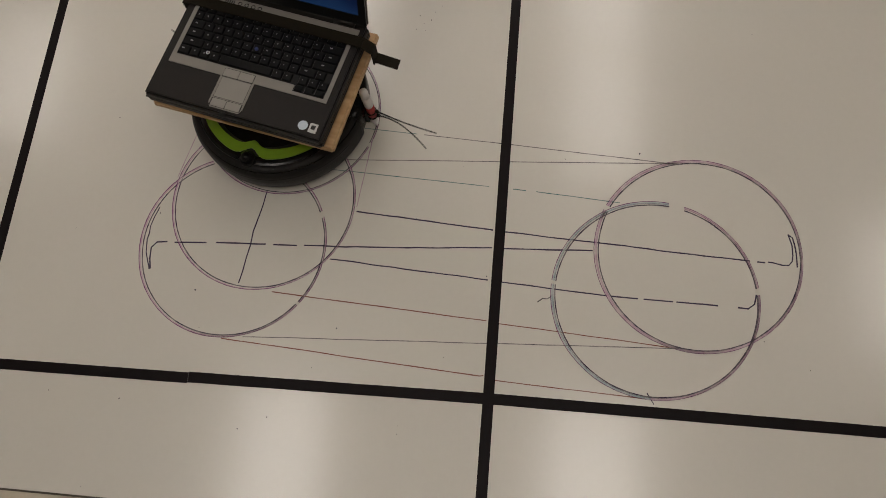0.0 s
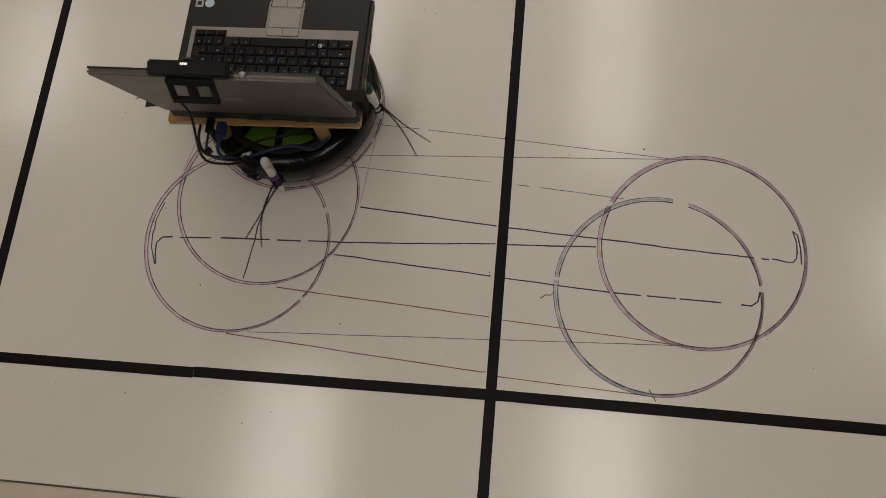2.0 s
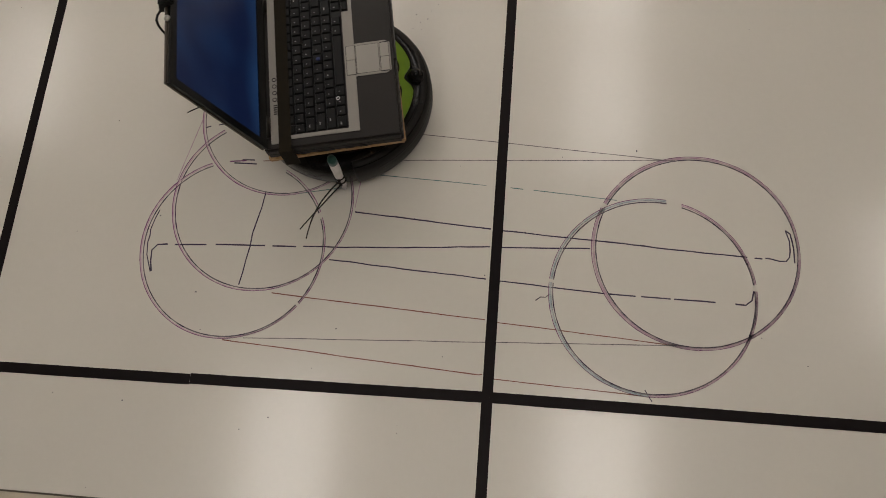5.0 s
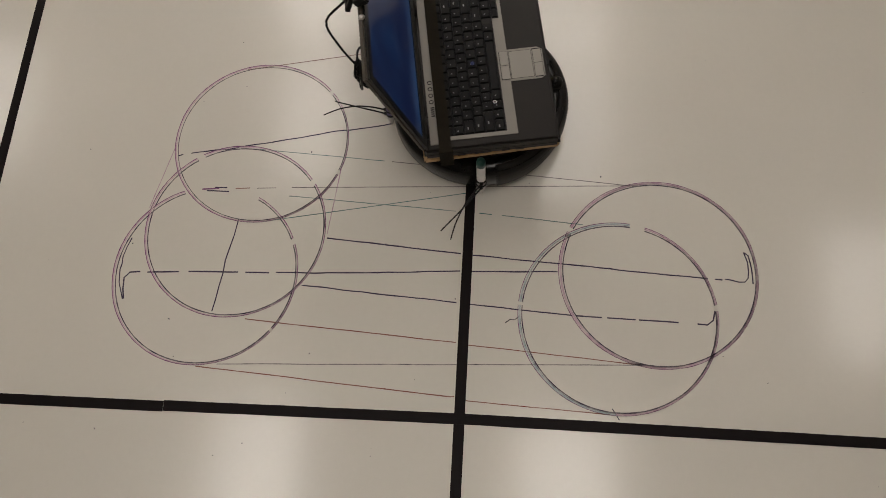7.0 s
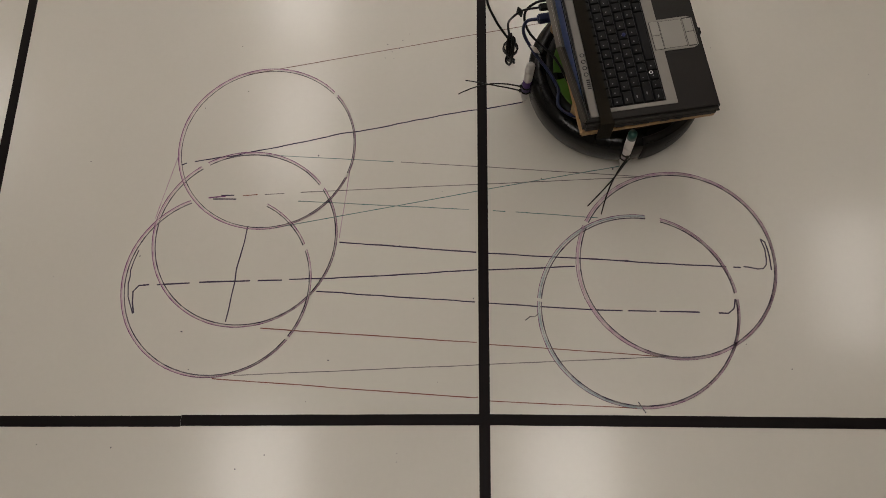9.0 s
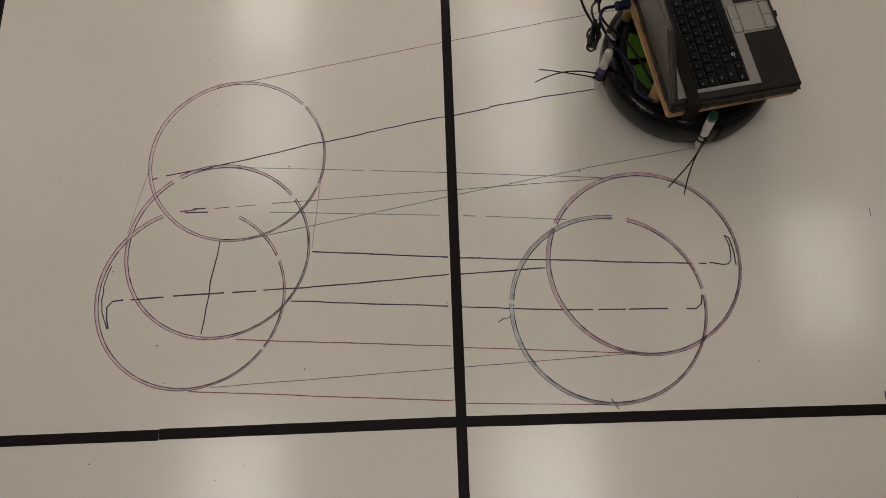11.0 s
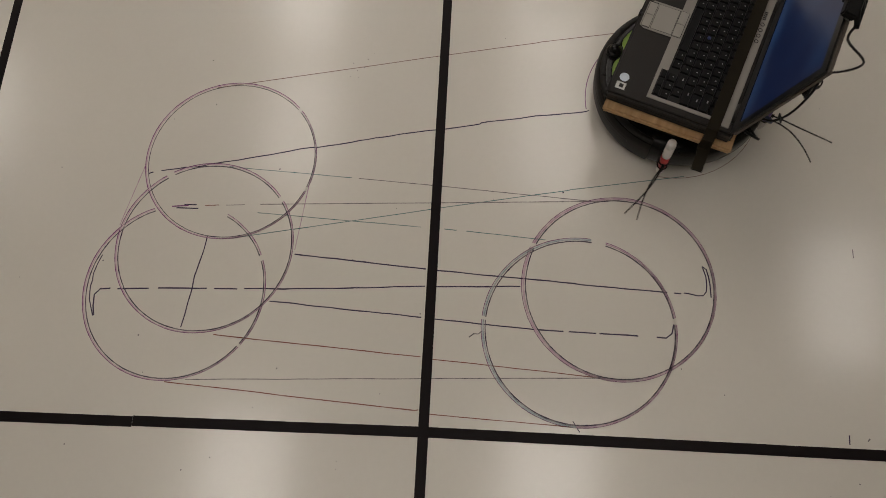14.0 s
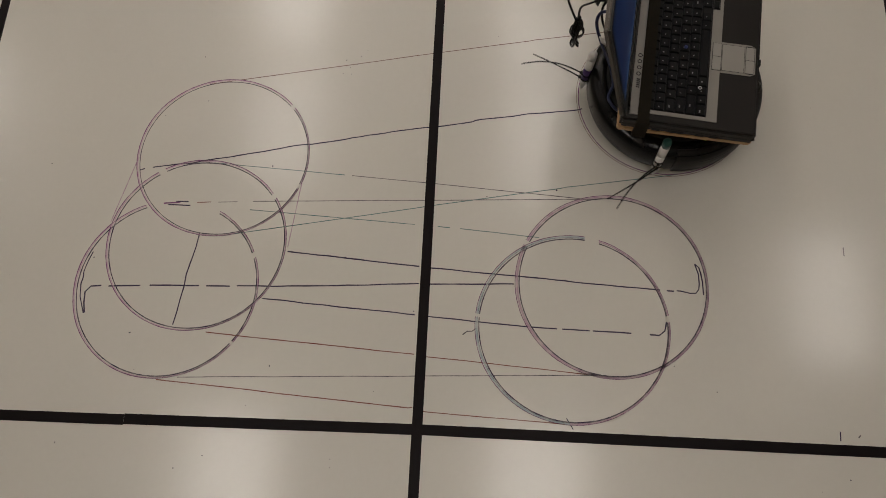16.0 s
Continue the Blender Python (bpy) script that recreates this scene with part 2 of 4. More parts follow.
def stroke(points, width, bm=None, wobble=0.0, step=0.02, seed=0.0, closed=False):
    """A flat ink stroke along a polyline on the board, a little uneven in line and width."""
    bm = bm or bmesh.new()
    line = []
    for (x0, y0), (x1, y1) in zip(points, points[1:]):
        n = max(1, int(math.hypot(x1 - x0, y1 - y0) / step))
        line += [(x0 + (x1 - x0) * i / n, y0 + (y1 - y0) * i / n) for i in range(n)]
    line.append(points[-1])
    left, right = [], []
    for i, (x, y) in enumerate(line):
        ax, ay = line[max(i - 1, 0)]
        bx, by = line[min(i + 1, len(line) - 1)]
        d = Vector((bx - ax, by - ay)).normalized()
        k = wobble * noise.noise((x * 9 + seed, y * 9, 3.1)) + wobble * 0.6 * noise.noise((x * 31, y * 31 + seed, 7.7))
        w = width / 2 * (1 + 0.3 * noise.noise((x * 40 + seed, y * 40, 1.3)))
        c = Vector((x - d.y * k, y + d.x * k))
        left.append((c.x - d.y * w, c.y + d.x * w))
        right.append((c.x + d.y * w, c.y - d.x * w))
    rows = [[bm.verts.new((*l, 0)), bm.verts.new((*l, INK_TOP)), bm.verts.new((*r, INK_TOP)), bm.verts.new((*r, 0))] for l, r in zip(left, right)]
    for p, q in zip(rows, rows[1:]):
        for k in range(3):
            bm.faces.new((p[k], p[k + 1], q[k + 1], q[k]))
    bm.faces.new(rows[0])
    bm.faces.new(rows[-1][::-1])
    bmesh.ops.recalc_face_normals(bm, faces=bm.faces)
    return bm


def arc(cx, cy, r, a0, a1, n=None):
    n = n or max(2, int(abs(a1 - a0) / 4))
    return [(cx + r * math.cos(radians(a0 + (a1 - a0) * i / n)), cy + r * math.sin(radians(a0 + (a1 - a0) * i / n))) for i in range(n + 1)]


def thing(name, label, category, group="", at=(0, 0, 0)):
    e = new(name)
    e.empty_display_size = 0.05
    e.location = at
    return tagged(e, label, category, group)


# ---- the robot's way ----
START, STOP = (-0.4463, 0.5511), (0.4975, 0.7214)
SPIN = 82.76
PEN_RADIUS = 0.184
# seconds, x, y, heading
WAY = [(0.0, *START, -12.7)] + [(0.25 * (i + 1), *START, h) for i, h in enumerate((-32.3, -53.8, -76.8, -98.1, -117.6, -137.1, -158.1, -178.6, -200.1, -222.1, -241.3))]
WAY += [(2.9, *START, -251.7), (3.0, *START, -256.9), (3.15, *START, -258.1), (4.25, -0.4433, 0.5516, -257.9), (4.4, -0.4274, 0.5546, -258.0),
        (6.5, -0.0757, 0.6205, -259.8), (7, 0.0089, 0.6370, -260.1), (7.5, 0.0946, 0.6525, -260.2), (8, 0.1786, 0.6679, -260.3),
        (8.45, 0.2583, 0.6818, -260.3), (8.6, 0.2674, 0.6847, -260.5), (9.5, 0.2674, 0.6847, -260.6), (9.7, 0.2817, 0.6866, -260.6),
        (10.9, 0.4843, 0.7190, -260.5), (11.1, *STOP, -260.5), (11.4, *STOP, -260.5)]
WAY += [(11.55, *STOP, -266.5)] + [(11.75 + 0.25 * i, *STOP, -360 + 54.94 - SPIN * (11.75 + 0.25 * i - 12.0)) for i in range(0, 18)]


def robot_at(t):
    for a, b in zip(WAY, WAY[1:]):
        if t <= b[0]:
            f = (t - a[0]) / (b[0] - a[0])
            return [p + (q - p) * f for p, q in zip(a[1:], b[1:])]
    return list(WAY[-1][1:])


def pen_at(t, bearing, radius=PEN_RADIUS, centre=None):
    x, y, h = robot_at(t)
    x, y = centre or (x, y)
    a = radians(h + bearing)
    return x + radius * math.cos(a), y + radius * math.sin(a)


# ---- structure ----
BOARD = 0.006
CEILING = 2.75
floor = tagged(part("floor", box(-5, 5, -4, 6, -0.15, -BOARD - 0.0015), M_SUBFLOOR), "worn beige vinyl tile floor with dark joints", "floor", kind="structure")
bm = bmesh.new()
# centre, half width, half length, tubes lit
TROFFERS = [(-1.10, 3.24, 0.245, 0.60, True), (0.46, 3.14, 0.245, 0.60, True), (-1.06, 2.08, 0.235, 0.42, False), (0.46, 2.06, 0.235, 0.42, False),
            (-1.13, -0.20, 0.255, 0.62, True), (0.46, -0.22, 0.265, 0.62, True), (2.04, 1.13, 0.235, 0.40, False), (-3.05, 2.15, 0.25, 0.45, False),
            # these three are unseen, added to even out the room's light
            (-3.1, 4.4, 0.25, 0.6, True), (-1.1, 5.1, 0.25, 0.6, True), (0.46, 5.1, 0.25, 0.6, True)]
box(-5, 5, -4, 6, CEILING + 0.02, CEILING + 0.12, bm=bm)
for i in range(-16, 17):
    box(i * 0.31 - 0.012, i * 0.31 + 0.012, -4, 6, CEILING, CEILING + 0.018, bm=bm)
for i in range(-6, 10):
    box(-5, 5, i * 0.62 - 0.012, i * 0.62 + 0.012, CEILING + 0.002, CEILING + 0.019, bm=bm)
ceiling = tagged(part("ceiling", bm, M_CEIL), "suspended ceiling of pale mineral tiles in a grid", "ceiling", kind="structure")
for name, b in (("wall_north", (-5, 5, 6, 6.15)), ("wall_south", (-5, 5, -4.15, -4)), ("wall_east", (5, 5.15, -4.15, 6.15)), ("wall_west", (-5.15, -5, -4.15, 6.15))):
    tagged(part(name, box(*b, -0.15, CEILING + 0.12), M_WALL), "plain painted room wall in warm grey", "wall", kind="structure")


def troffer(x, y, w, l, full):
    t = thing("ceiling_light", "recessed fluorescent ceiling light with white frame, " + ("brightly lit" if full else "dimly lit"), "ceiling light", "ceiling lights", (x, y, CEILING))
    bm = bmesh.new()
    for a in ((-w, w, -l, -l + 0.03), (-w, w, l - 0.03, l), (-w, -w + 0.03, -l + 0.03, l - 0.03), (w - 0.03, w, -l + 0.03, l - 0.03)):
        box(*a, -0.02, -0.002, bm=bm)
    part("frame", bm, M_WHITE_METAL, t)
    part("diffuser", box(-w + 0.03, w - 0.03, -l + 0.03, l - 0.03, -0.015, -0.005), M_DIFFUSER if full else M_DIFFUSER_DIM, t, "glowing milky diffuser")


for spec in TROFFERS:
    troffer(*spec)


# ---- unseen projector hung from the ceiling, added as a dark reflection against the light ----
projector = thing("ceiling_projector", "grey projector hung from the ceiling, unseen, added for dark reflection", "projector", at=(0.49, 2.94, 2.50))
part("housing", box(-0.17, 0.17, -0.13, 0.13, 0.0, 0.115, 0.022, 3), M_PROJECTOR, projector, "grey plastic housing with rounded edges")
part("lens", moved(turned([(0.0, 0.0), (0.034, 0.0), (0.034, 0.02), (0.028, 0.022), (0.0, 0.014)], 24), pose(0.08, 0.128, 0.055, -90, 0, 0)), M_LENS, projector, "", True)
part("pole", turned([(0.0, 0.110), (0.02, 0.110), (0.02, 0.235), (0.0, 0.235)], 20), M_WHITE_METAL, projector, "short white pole", True)
part("mount_plate", box(-0.08, 0.08, -0.08, 0.08, 0.232, 0.2475, 0.003, 1), M_WHITE_METAL, projector)


# ---- whiteboard panels and tape ----
def panel(x0, x1, y0, y1):
    p = tagged(part("whiteboard_panel", box(x0 + 0.001, x1 - 0.001, y0 + 0.001, y1 - 0.001, -BOARD, 0.0, 0.0006, 1), M_BOARD),
               "glossy white laminate panel laid flat on the floor", "whiteboard", "floor panels")
    return p


for x0, x1 in ((-2, -1), (-1, 0), (0, 1), (1, 2)):
    panel(x0, x1, -0.229, 0)
    panel(x0, x1, 0, 1)
for x0, x1 in ((-2, -1), (-1, -0.357), (-0.357, 0), (0, 1), (1, 2)):
    panel(x0, x1, 1, 2)

TAPE = 0.0100


def tape_strip(x0, y0, x1, y1, half=TAPE):
    bm = bmesh.new()
    d = Vector((x1 - x0, y1 - y0)).normalized()
    n = 60
    rows = []
    for i in range(n + 1):
        x, y = x0 + (x1 - x0) * i / n, y0 + (y1 - y0) * i / n
        e = half + 0.0004 * noise.noise((x * 14, y * 14, 2.0))
        g = half + 0.0004 * noise.noise((x * 14, y * 14, 9.0))
        z = 0.0007 + (0.00012 if abs(d.x) > 0.5 else 0)
        rows.append([bm.verts.new(p) for p in ((x - d.y * e, y + d.x * e, 0), (x - d.y * e, y + d.x * e, z), (x + d.y * g, y - d.x * g, z), (x + d.y * g, y - d.x * g, 0))])
    for p, q in zip(rows, rows[1:]):
        for k in range(3):
            bm.faces.new((p[k], p[k + 1], q[k + 1], q[k]))
    bm.faces.new(rows[0])
    bm.faces.new(rows[-1][::-1])
    bmesh.ops.recalc_face_normals(bm, faces=bm.faces)
    return tagged(part("tape_strip", bm, M_TAPE), "strip of black vinyl tape over a panel joint", "tape", "joint tapes")


tape_strip(-2, -0.0118, -0.5575, -0.0050)
tape_strip(-0.557, -0.0036, 0.004, 0)
tape_strip(0.0045, 0, 2, -0.0114)
tape_strip(-2, 0.998, 2, 0.998)
tape_strip(-0.9875, -0.229, -1.021, 2)
tape_strip(0, -0.229, 0, 2)
tape_strip(1, -0.229, 1, 2)
tape_strip(-0.357, 1.008, -0.357, 2)

# ---- old drawing on the panels ----
def drawing(name, label, strokes, group):
    """strokes: (points, width, ink, wobble)"""
    d = thing(name, label, "pen drawing", group)
    for i, (points, width, colour, wobble) in enumerate(strokes):
        part("ink_stroke", stroke(points, width, wobble=wobble, seed=i * 3.7), colour, d)
    return d


CIRCLES = {  # centre, radius, gaps in degrees of the dark rings
    "upper_left": ((-0.4436, 0.5551), 0.1805, ((40, 43), (337, 340)), False),
    "middle_left": ((-0.4719, 0.3565), 0.1814, ((119, 124), (34, 38)), False),
    "lower_left": ((-0.5192, 0.2615), 0.1828, ((62, 112), (21, 25), (322, 324)), False),
    "upper_right": ((0.3695, 0.2991), 0.1853, ((153, 156),), True),
    "lower_right": ((0.2915, 0.2088), 0.1844, ((73, 82), (5, 9), (174, 176)), True),
}
for (cx, cy), r, gaps, wide in CIRCLES.values():
    spans, a = [], 0.0
    for g0, g1 in sorted(gaps):
        spans.append((a, g0))
        a = g1
    spans.append((a, 360.0))
    strokes = []
    for a0, a1 in spans:
        n = max(1, int((a1 - a0) / 45))
        for k in range(n):
            b0, b1 = a0 + (a1 - a0) * k / n, a0 + (a1 - a0) * (k + 1) / n
            if b1 - b0 < 1:
                continue
            cool = wide and cy < 0.25 and 100 < (b0 + b1) / 2 < 260
            strokes.append((arc(cx, cy, r + 0.0022, b0, b1), 0.0044 if wide else 0.0024, I_COOL if cool else I_BAND, 0.0004))
        strokes.append((arc(cx + 0.0007, cy - 0.0006, r - 0.0014, a0, a1), 0.0022 if cy < 0.5 else 0.0016, I_RING, 0.0006))
        strokes.append((arc(cx - 0.0010, cy + 0.0004, r + 0.0046 if wide else r + 0.0036, a0, a1), 0.0012 if wide else 0.0016, I_VIOLET, 0.0006))
        if wide:
            strokes.append((arc(cx, cy + 0.0006, r + 0.0012, a0, a1), 0.0009, I_PALE if cy > 0.25 else I_GREY, 0.0006))
    drawing("pen_circle", "violet and black marker circle drawn on the panel" + (" in several passes" if wide else ""), strokes, "drawn circles")

LINES = [
    ("black wavering marker line ending in a hook", [
        ([(-0.2828, 0.3424), (-0.0135, 0.3218)], 0.0026, I_DARK, 0.002), ([(0.0095, 0.3198), (0.4636, 0.2893)], 0.0026, I_DARK, 0.002),
        ([(0.4767, 0.2893), (0.4907, 0.2883)], 0.0024, I_DARK, 0.001),
        ([(0.4960, 0.2900), (0.5049, 0.2893), (0.5218, 0.2856), (0.5329, 0.2863), (0.5390, 0.2940), (0.5407, 0.3060), (0.5405, 0.3254), (0.5341, 0.3466)], 0.0024, I_DARK, 0.0004),
        ([(0.5345, 0.3460), (0.5420, 0.3400), (0.5452, 0.3250), (0.5471, 0.3103), (0.5478, 0.2830)], 0.0024, I_DARK, 0.0003)]),
    ("broken black marker line with a hooked start", [
        ([(-0.6815, 0.3286), (-0.6880, 0.3080), (-0.6925, 0.2868), (-0.6915, 0.2730), (-0.6935, 0.2600), (-0.6900, 0.2330), (-0.6765, 0.1990)], 0.0020, I_DARK, 0.0008),
        ([(-0.6742, 0.2003), (-0.6794, 0.2203), (-0.6816, 0.2433), (-0.6719, 0.2553), (-0.6511, 0.2574)], 0.0029, I_DARK, 0.0008),
        ([(-0.6363, 0.2574), (-0.5720, 0.2605)], 0.0029, I_DARK, 0.001), ([(-0.5532, 0.2615), (-0.4532, 0.2647)], 0.0029, I_DARK, 0.001),
        ([(-0.4383, 0.2647), (-0.3907, 0.2658)], 0.0027, I_DARK, 0.001), ([(-0.3768, 0.2658), (-0.0125, 0.2845)], 0.0026, I_DARK, 0.002),
        ([(0.0095, 0.2855), (0.1765, 0.2918)], 0.0026, I_DARK, 0.001)]),
    ("black marker line, broken towards its end", [
        ([(-0.3221, 0.2428), (-0.0165, 0.2211)], 0.0024, I_DARK, 0.002), ([(0.0094, 0.2191), (0.2052, 0.2052)], 0.0024, I_DARK, 0.0015),
        ([(0.2122, 0.2052), (0.2613, 0.2033)], 0.0027, I_DARK, 0.001), ([(0.2713, 0.2033), (0.3244, 0.2023)], 0.0027, I_DARK, 0.001),
        ([(0.3304, 0.2024), (0.4046, 0.2004)], 0.0027, I_DARK, 0.001), ([(0.4397, 0.1994), (0.4578, 0.1985), (0.4689, 0.2075), (0.4731, 0.2257)], 0.0029, I_DARK, 0.0006)]),
    ("thin brick red marker line", [([(-0.4258, 0.1696), (-0.0136, 0.1428)], 0.0020, I_RED, 0.0008), ([(0.0074, 0.1388), (0.3300, 0.1165)], 0.0017, I_RED, 0.0008)]),
    ("thin grey marker line", [([(-0.4677, 0.0797), (0.3350, 0.1160)], 0.0016, I_GREY, 0.0006)]),
    ("thin brick red marker line", [([(-0.5081, 0.0737), (-0.0186, 0.0393), (-0.0116, 0.0408)], 0.0020, I_RED, 0.0008), ([(0.0063, 0.0338), (0.2750, 0.0215)], 0.0017, I_RED, 0.0008)]),
    ("thin grey marker line", [([(-0.3670, 0.4511), (0.3350, 0.4800)], 0.0016, I_GREY, 0.0006)]),
    ("faint teal marker line, broken", [([(-0.3708, 0.4319), (-0.0275, 0.4116)], 0.0016, I_TEAL, 0.0006), ([(0.0196, 0.4087), (0.0446, 0.4067)], 0.0016, I_TEAL, 0.0004),
                                        ([(0.0646, 0.4058), (0.2251, 0.3920)], 0.0016, I_TEAL, 0.0006)]),
    ("faint grey marker line", [([(-0.4452, 0.5358), (-0.1806, 0.5175)], 0.0015, I_TEAL, 0.0005), ([(-0.1656, 0.5165), (0.0137, 0.5039), (0.3300, 0.4790)], 0.0016, I_GREY, 0.0006)]),
    ("short black marker line", [([(-0.4689, 0.3772), (-0.4721, 0.3440), (-0.4821, 0.2887), (-0.4829, 0.2606), (-0.4932, 0.1825)], 0.0024, I_DARK, 0.001)]),
    ("faint violet marker line", [([(-0.2685, 0.5080), (-0.2838, 0.3524)], 0.0016, I_PALE, 0.0005)]),
    ("faint violet marker line", [([(-0.6244, 0.5452), (-0.6575, 0.3948)], 0.0015, I_PALE, 0.0005)]),
    ("smudged black marker dabs", [([(-0.5538, 0.4404), (-0.5191, 0.4436)], 0.003, I_VIOLET, 0.001), ([(-0.5439, 0.4374), (-0.4972, 0.4376)], 0.0029, I_DARK, 0.001),
                                   ([(-0.5281, 0.4456), (-0.5022, 0.4456)], 0.0024, I_DARK, 0.001), ([(-0.4843, 0.4447), (-0.4545, 0.4468)], 0.0015, I_RED, 0.0005),
                                   ([(-0.4396, 0.4468), (-0.3998, 0.4490)], 0.0012, I_GREY, 0.0005)]),
    ("small dark marker squiggle on panel", [([(0.0782, 0.1850), (0.0872, 0.1921), (0.0962, 0.1921), (0.1042, 0.1991)], 0.0022, I_GREY, 0.0008)]),
    ("short black tick marks", [([(0.2784, 0.0327), (0.2912, 0.0127)], 0.0017, I_DARK, 0.0004), ([(0.8296, 0.3743), (0.8298, 0.3925)], 0.0017, I_GREY, 0.0003),
                                ([(0.7800, 0.0123), (0.7812, 0.0294)], 0.0022, I_DARK, 0.0003), ([(0.8134, 0.0193), (0.8174, 0.0244)], 0.0024, I_GREY, 0.0003)]),
]
for label, strokes in LINES:
    drawing("pen_line", label, strokes, "drawn lines")

# specks of ink and dirt
bm = bmesh.new()
specks = [(-0.5761, 0.1635), (-0.3355, 0.5331), (0.2608, 0.4976), (0.6113, -0.0095), (-0.3976, -0.0645), (-0.4487, -0.0892), (-0.1584, -0.0608), (-0.1762, 0.7864), (-0.1913, 0.7781),
          (-0.2014, 0.7965), (-0.1692, 0.8068), (-0.1562, 0.8221), (-0.1872, 0.7608), (-0.2063, 0.7627), (-0.7168, -0.2124), (-1.0176, 0.2771)]
rng = random.Random(4)
specks += [(rng.uniform(-1.2, 1.0), rng.uniform(-0.22, 1.4)) for _ in range(46)]
for i, (x, y) in enumerate(specks):
    r = 0.0021 if i < 3 else rng.uniform(0.0007, 0.0016)
    vs = [bm.verts.new((x + r * rng.uniform(0.6, 1.2) * math.cos(a), y + r * rng.uniform(0.6, 1.2) * math.sin(a), 0.0003)) for a in (0, 1.05, 2.1, 3.14, 4.2, 5.25)]
    bm.faces.new(vs)
tagged(part("ink_specks", bm, I_DARK), "scattered dark specks of ink and dirt on the panels", "specks", kind="stuff")

# ---- ink laid down by the three pens while the robot goes ----
FRESH = []   # piece, second at which the pen lays it down


def trail(label, bearing, t0, t1, dt, width, colour, wobble=0.0, radius=PEN_RADIUS, skip=(), centre=None):
    d = thing("pen_trail", label, "pen drawing", "fresh pen trails")
    n = int(round((t1 - t0) / dt))
    old = None
    for i in range(n):
        a, b = t0 + (t1 - t0) * i / n, t0 + (t1 - t0) * (i + 1) / n
        p, q = pen_at(a, bearing, radius, centre), pen_at(b, bearing, radius, centre)
        k = wobble * noise.noise((b * 2.3, bearing * 0.1, 0.5)) + wobble * 0.5 * noise.noise((b * 7.1, bearing * 0.1, 4.5))
        q = (q[0], q[1] + k)
        p, old = old or p, q
        if math.hypot(q[0] - p[0], q[1] - p[1]) < 0.002:
            old = p
            continue
        if any(s0 < b < s1 for s0, s1 in skip):
            continue
        c = ((p[0] + q[0]) / 2, (p[1] + q[1]) / 2)
        s = part("ink_stroke", stroke([(p[0] - c[0], p[1] - c[1]), (q[0] - c[0], q[1] - c[1])], width, seed=i * 0.9), colour, d)
        s.location = (*c, 0)
        FRESH.append((s, c, b))


TEAL_PEN, VIOLET_PEN, RED_PEN = 174, 90, 7
SPIN_CENTRE = (0.4880, 0.7212)
trail("fresh black wavering pen line", VIOLET_PEN, 4.3, 11.1, 0.1, 0.0024, I_DARK, 0.003, skip=((4.45, 4.52),))
trail("fresh thin teal pen line", TEAL_PEN, 4.3, 11.1, 0.1, 0.0016, I_TEAL, radius=0.180)
trail("fresh thin rust pen line", RED_PEN, 4.3, 11.1, 0.1, 0.0015, I_RUST)
trail("fresh violet pen circle", VIOLET_PEN, 11.42, 16.0, 0.075, 0.0017, I_VIOLET, radius=0.1800, centre=SPIN_CENTRE)
trail("fresh red pen circle", RED_PEN, 11.42, 16.0, 0.075, 0.0011, I_RUST, radius=0.1842, centre=SPIN_CENTRE)

# ---- the drawing robot ----
robot = thing("drawing_robot", "round black robot with lime green top, plywood deck and three pens", "robot")

# lower body and shell
part("body", turned([(0.0, 0.014), (0.1545, 0.014), (0.1725, 0.022), (0.1760, 0.034), (0.1760, 0.070), (0.1725, 0.080), (0.1566, 0.0865), (0.1442, 0.088), (0.1411, 0.085), (0.0, 0.085)], 96), M_SHELL, robot, "glossy black body shell", True)
bumper = part("bumper", turned([(0.1689, 0.018), (0.1761, 0.022), (0.1787, 0.032), (0.1787, 0.066), (0.1761, 0.075), (0.1705, 0.0815), (0.1607, 0.0875), (0.1591, 0.0850), (0.1684, 0.078), (0.1684, 0.02)], 72, 184, 356), M_BUMPER, robot, "matt charcoal front bumper", True)
part("bumper_window", turned([(0.1790, 0.048), (0.1794, 0.049), (0.1794, 0.062), (0.1790, 0.063)], 60, 200, 340), M_CAVITY, bumper)
part("top_ring", turned([(0.1215, 0.0855), (0.1215, 0.0880), (0.1406, 0.0885), (0.1427, 0.0865), (0.1427, 0.0855)], 96), M_CAVITY, robot, smooth=True)
# green top: a front crescent with a notch for the sensor, and two rear panels
bm = bmesh.new()
outer, inner = [], []
for i in range(49):
    a = 205 + 130 * i / 48
    dip = 0.012 * math.exp(-((a - 270) / 7.0) ** 2)
    outer.append((0.1478 - dip * 1.6, a))
    inner.append((0.1245 + 0.008 * abs(a - 270) / 65 - dip, a))
ring = [[bm.verts.new((r * math.cos(radians(a)), r * math.sin(radians(a)), z)) for (r, a), z in ((o, 0.0860), (o, 0.0905), (n, 0.0905), (n, 0.0860))] for o, n in zip(outer, inner)]
for p, q in zip(ring, ring[1:]):
    for k in range(4):
        bm.faces.new((p[k], p[(k + 1) % 4], q[(k + 1) % 4], q[k]))
bm.faces.new(ring[0])
bm.faces.new(ring[-1][::-1])
bmesh.ops.recalc_face_normals(bm, faces=bm.faces)
part("green_crescent", bm, M_GREEN, robot, "lime green crescent panel")
for a0, a1 in ((20, 48), (58, 86), (94, 122), (132, 160)):
    part("green_panel", turned([(0.060, 0.0852), (0.060, 0.0895), (0.126, 0.0895), (0.129, 0.0875), (0.129, 0.0852)], 12, a0, a1), M_GREEN_SHADED, robot, "inset lime green panel, colour darkened for shade")
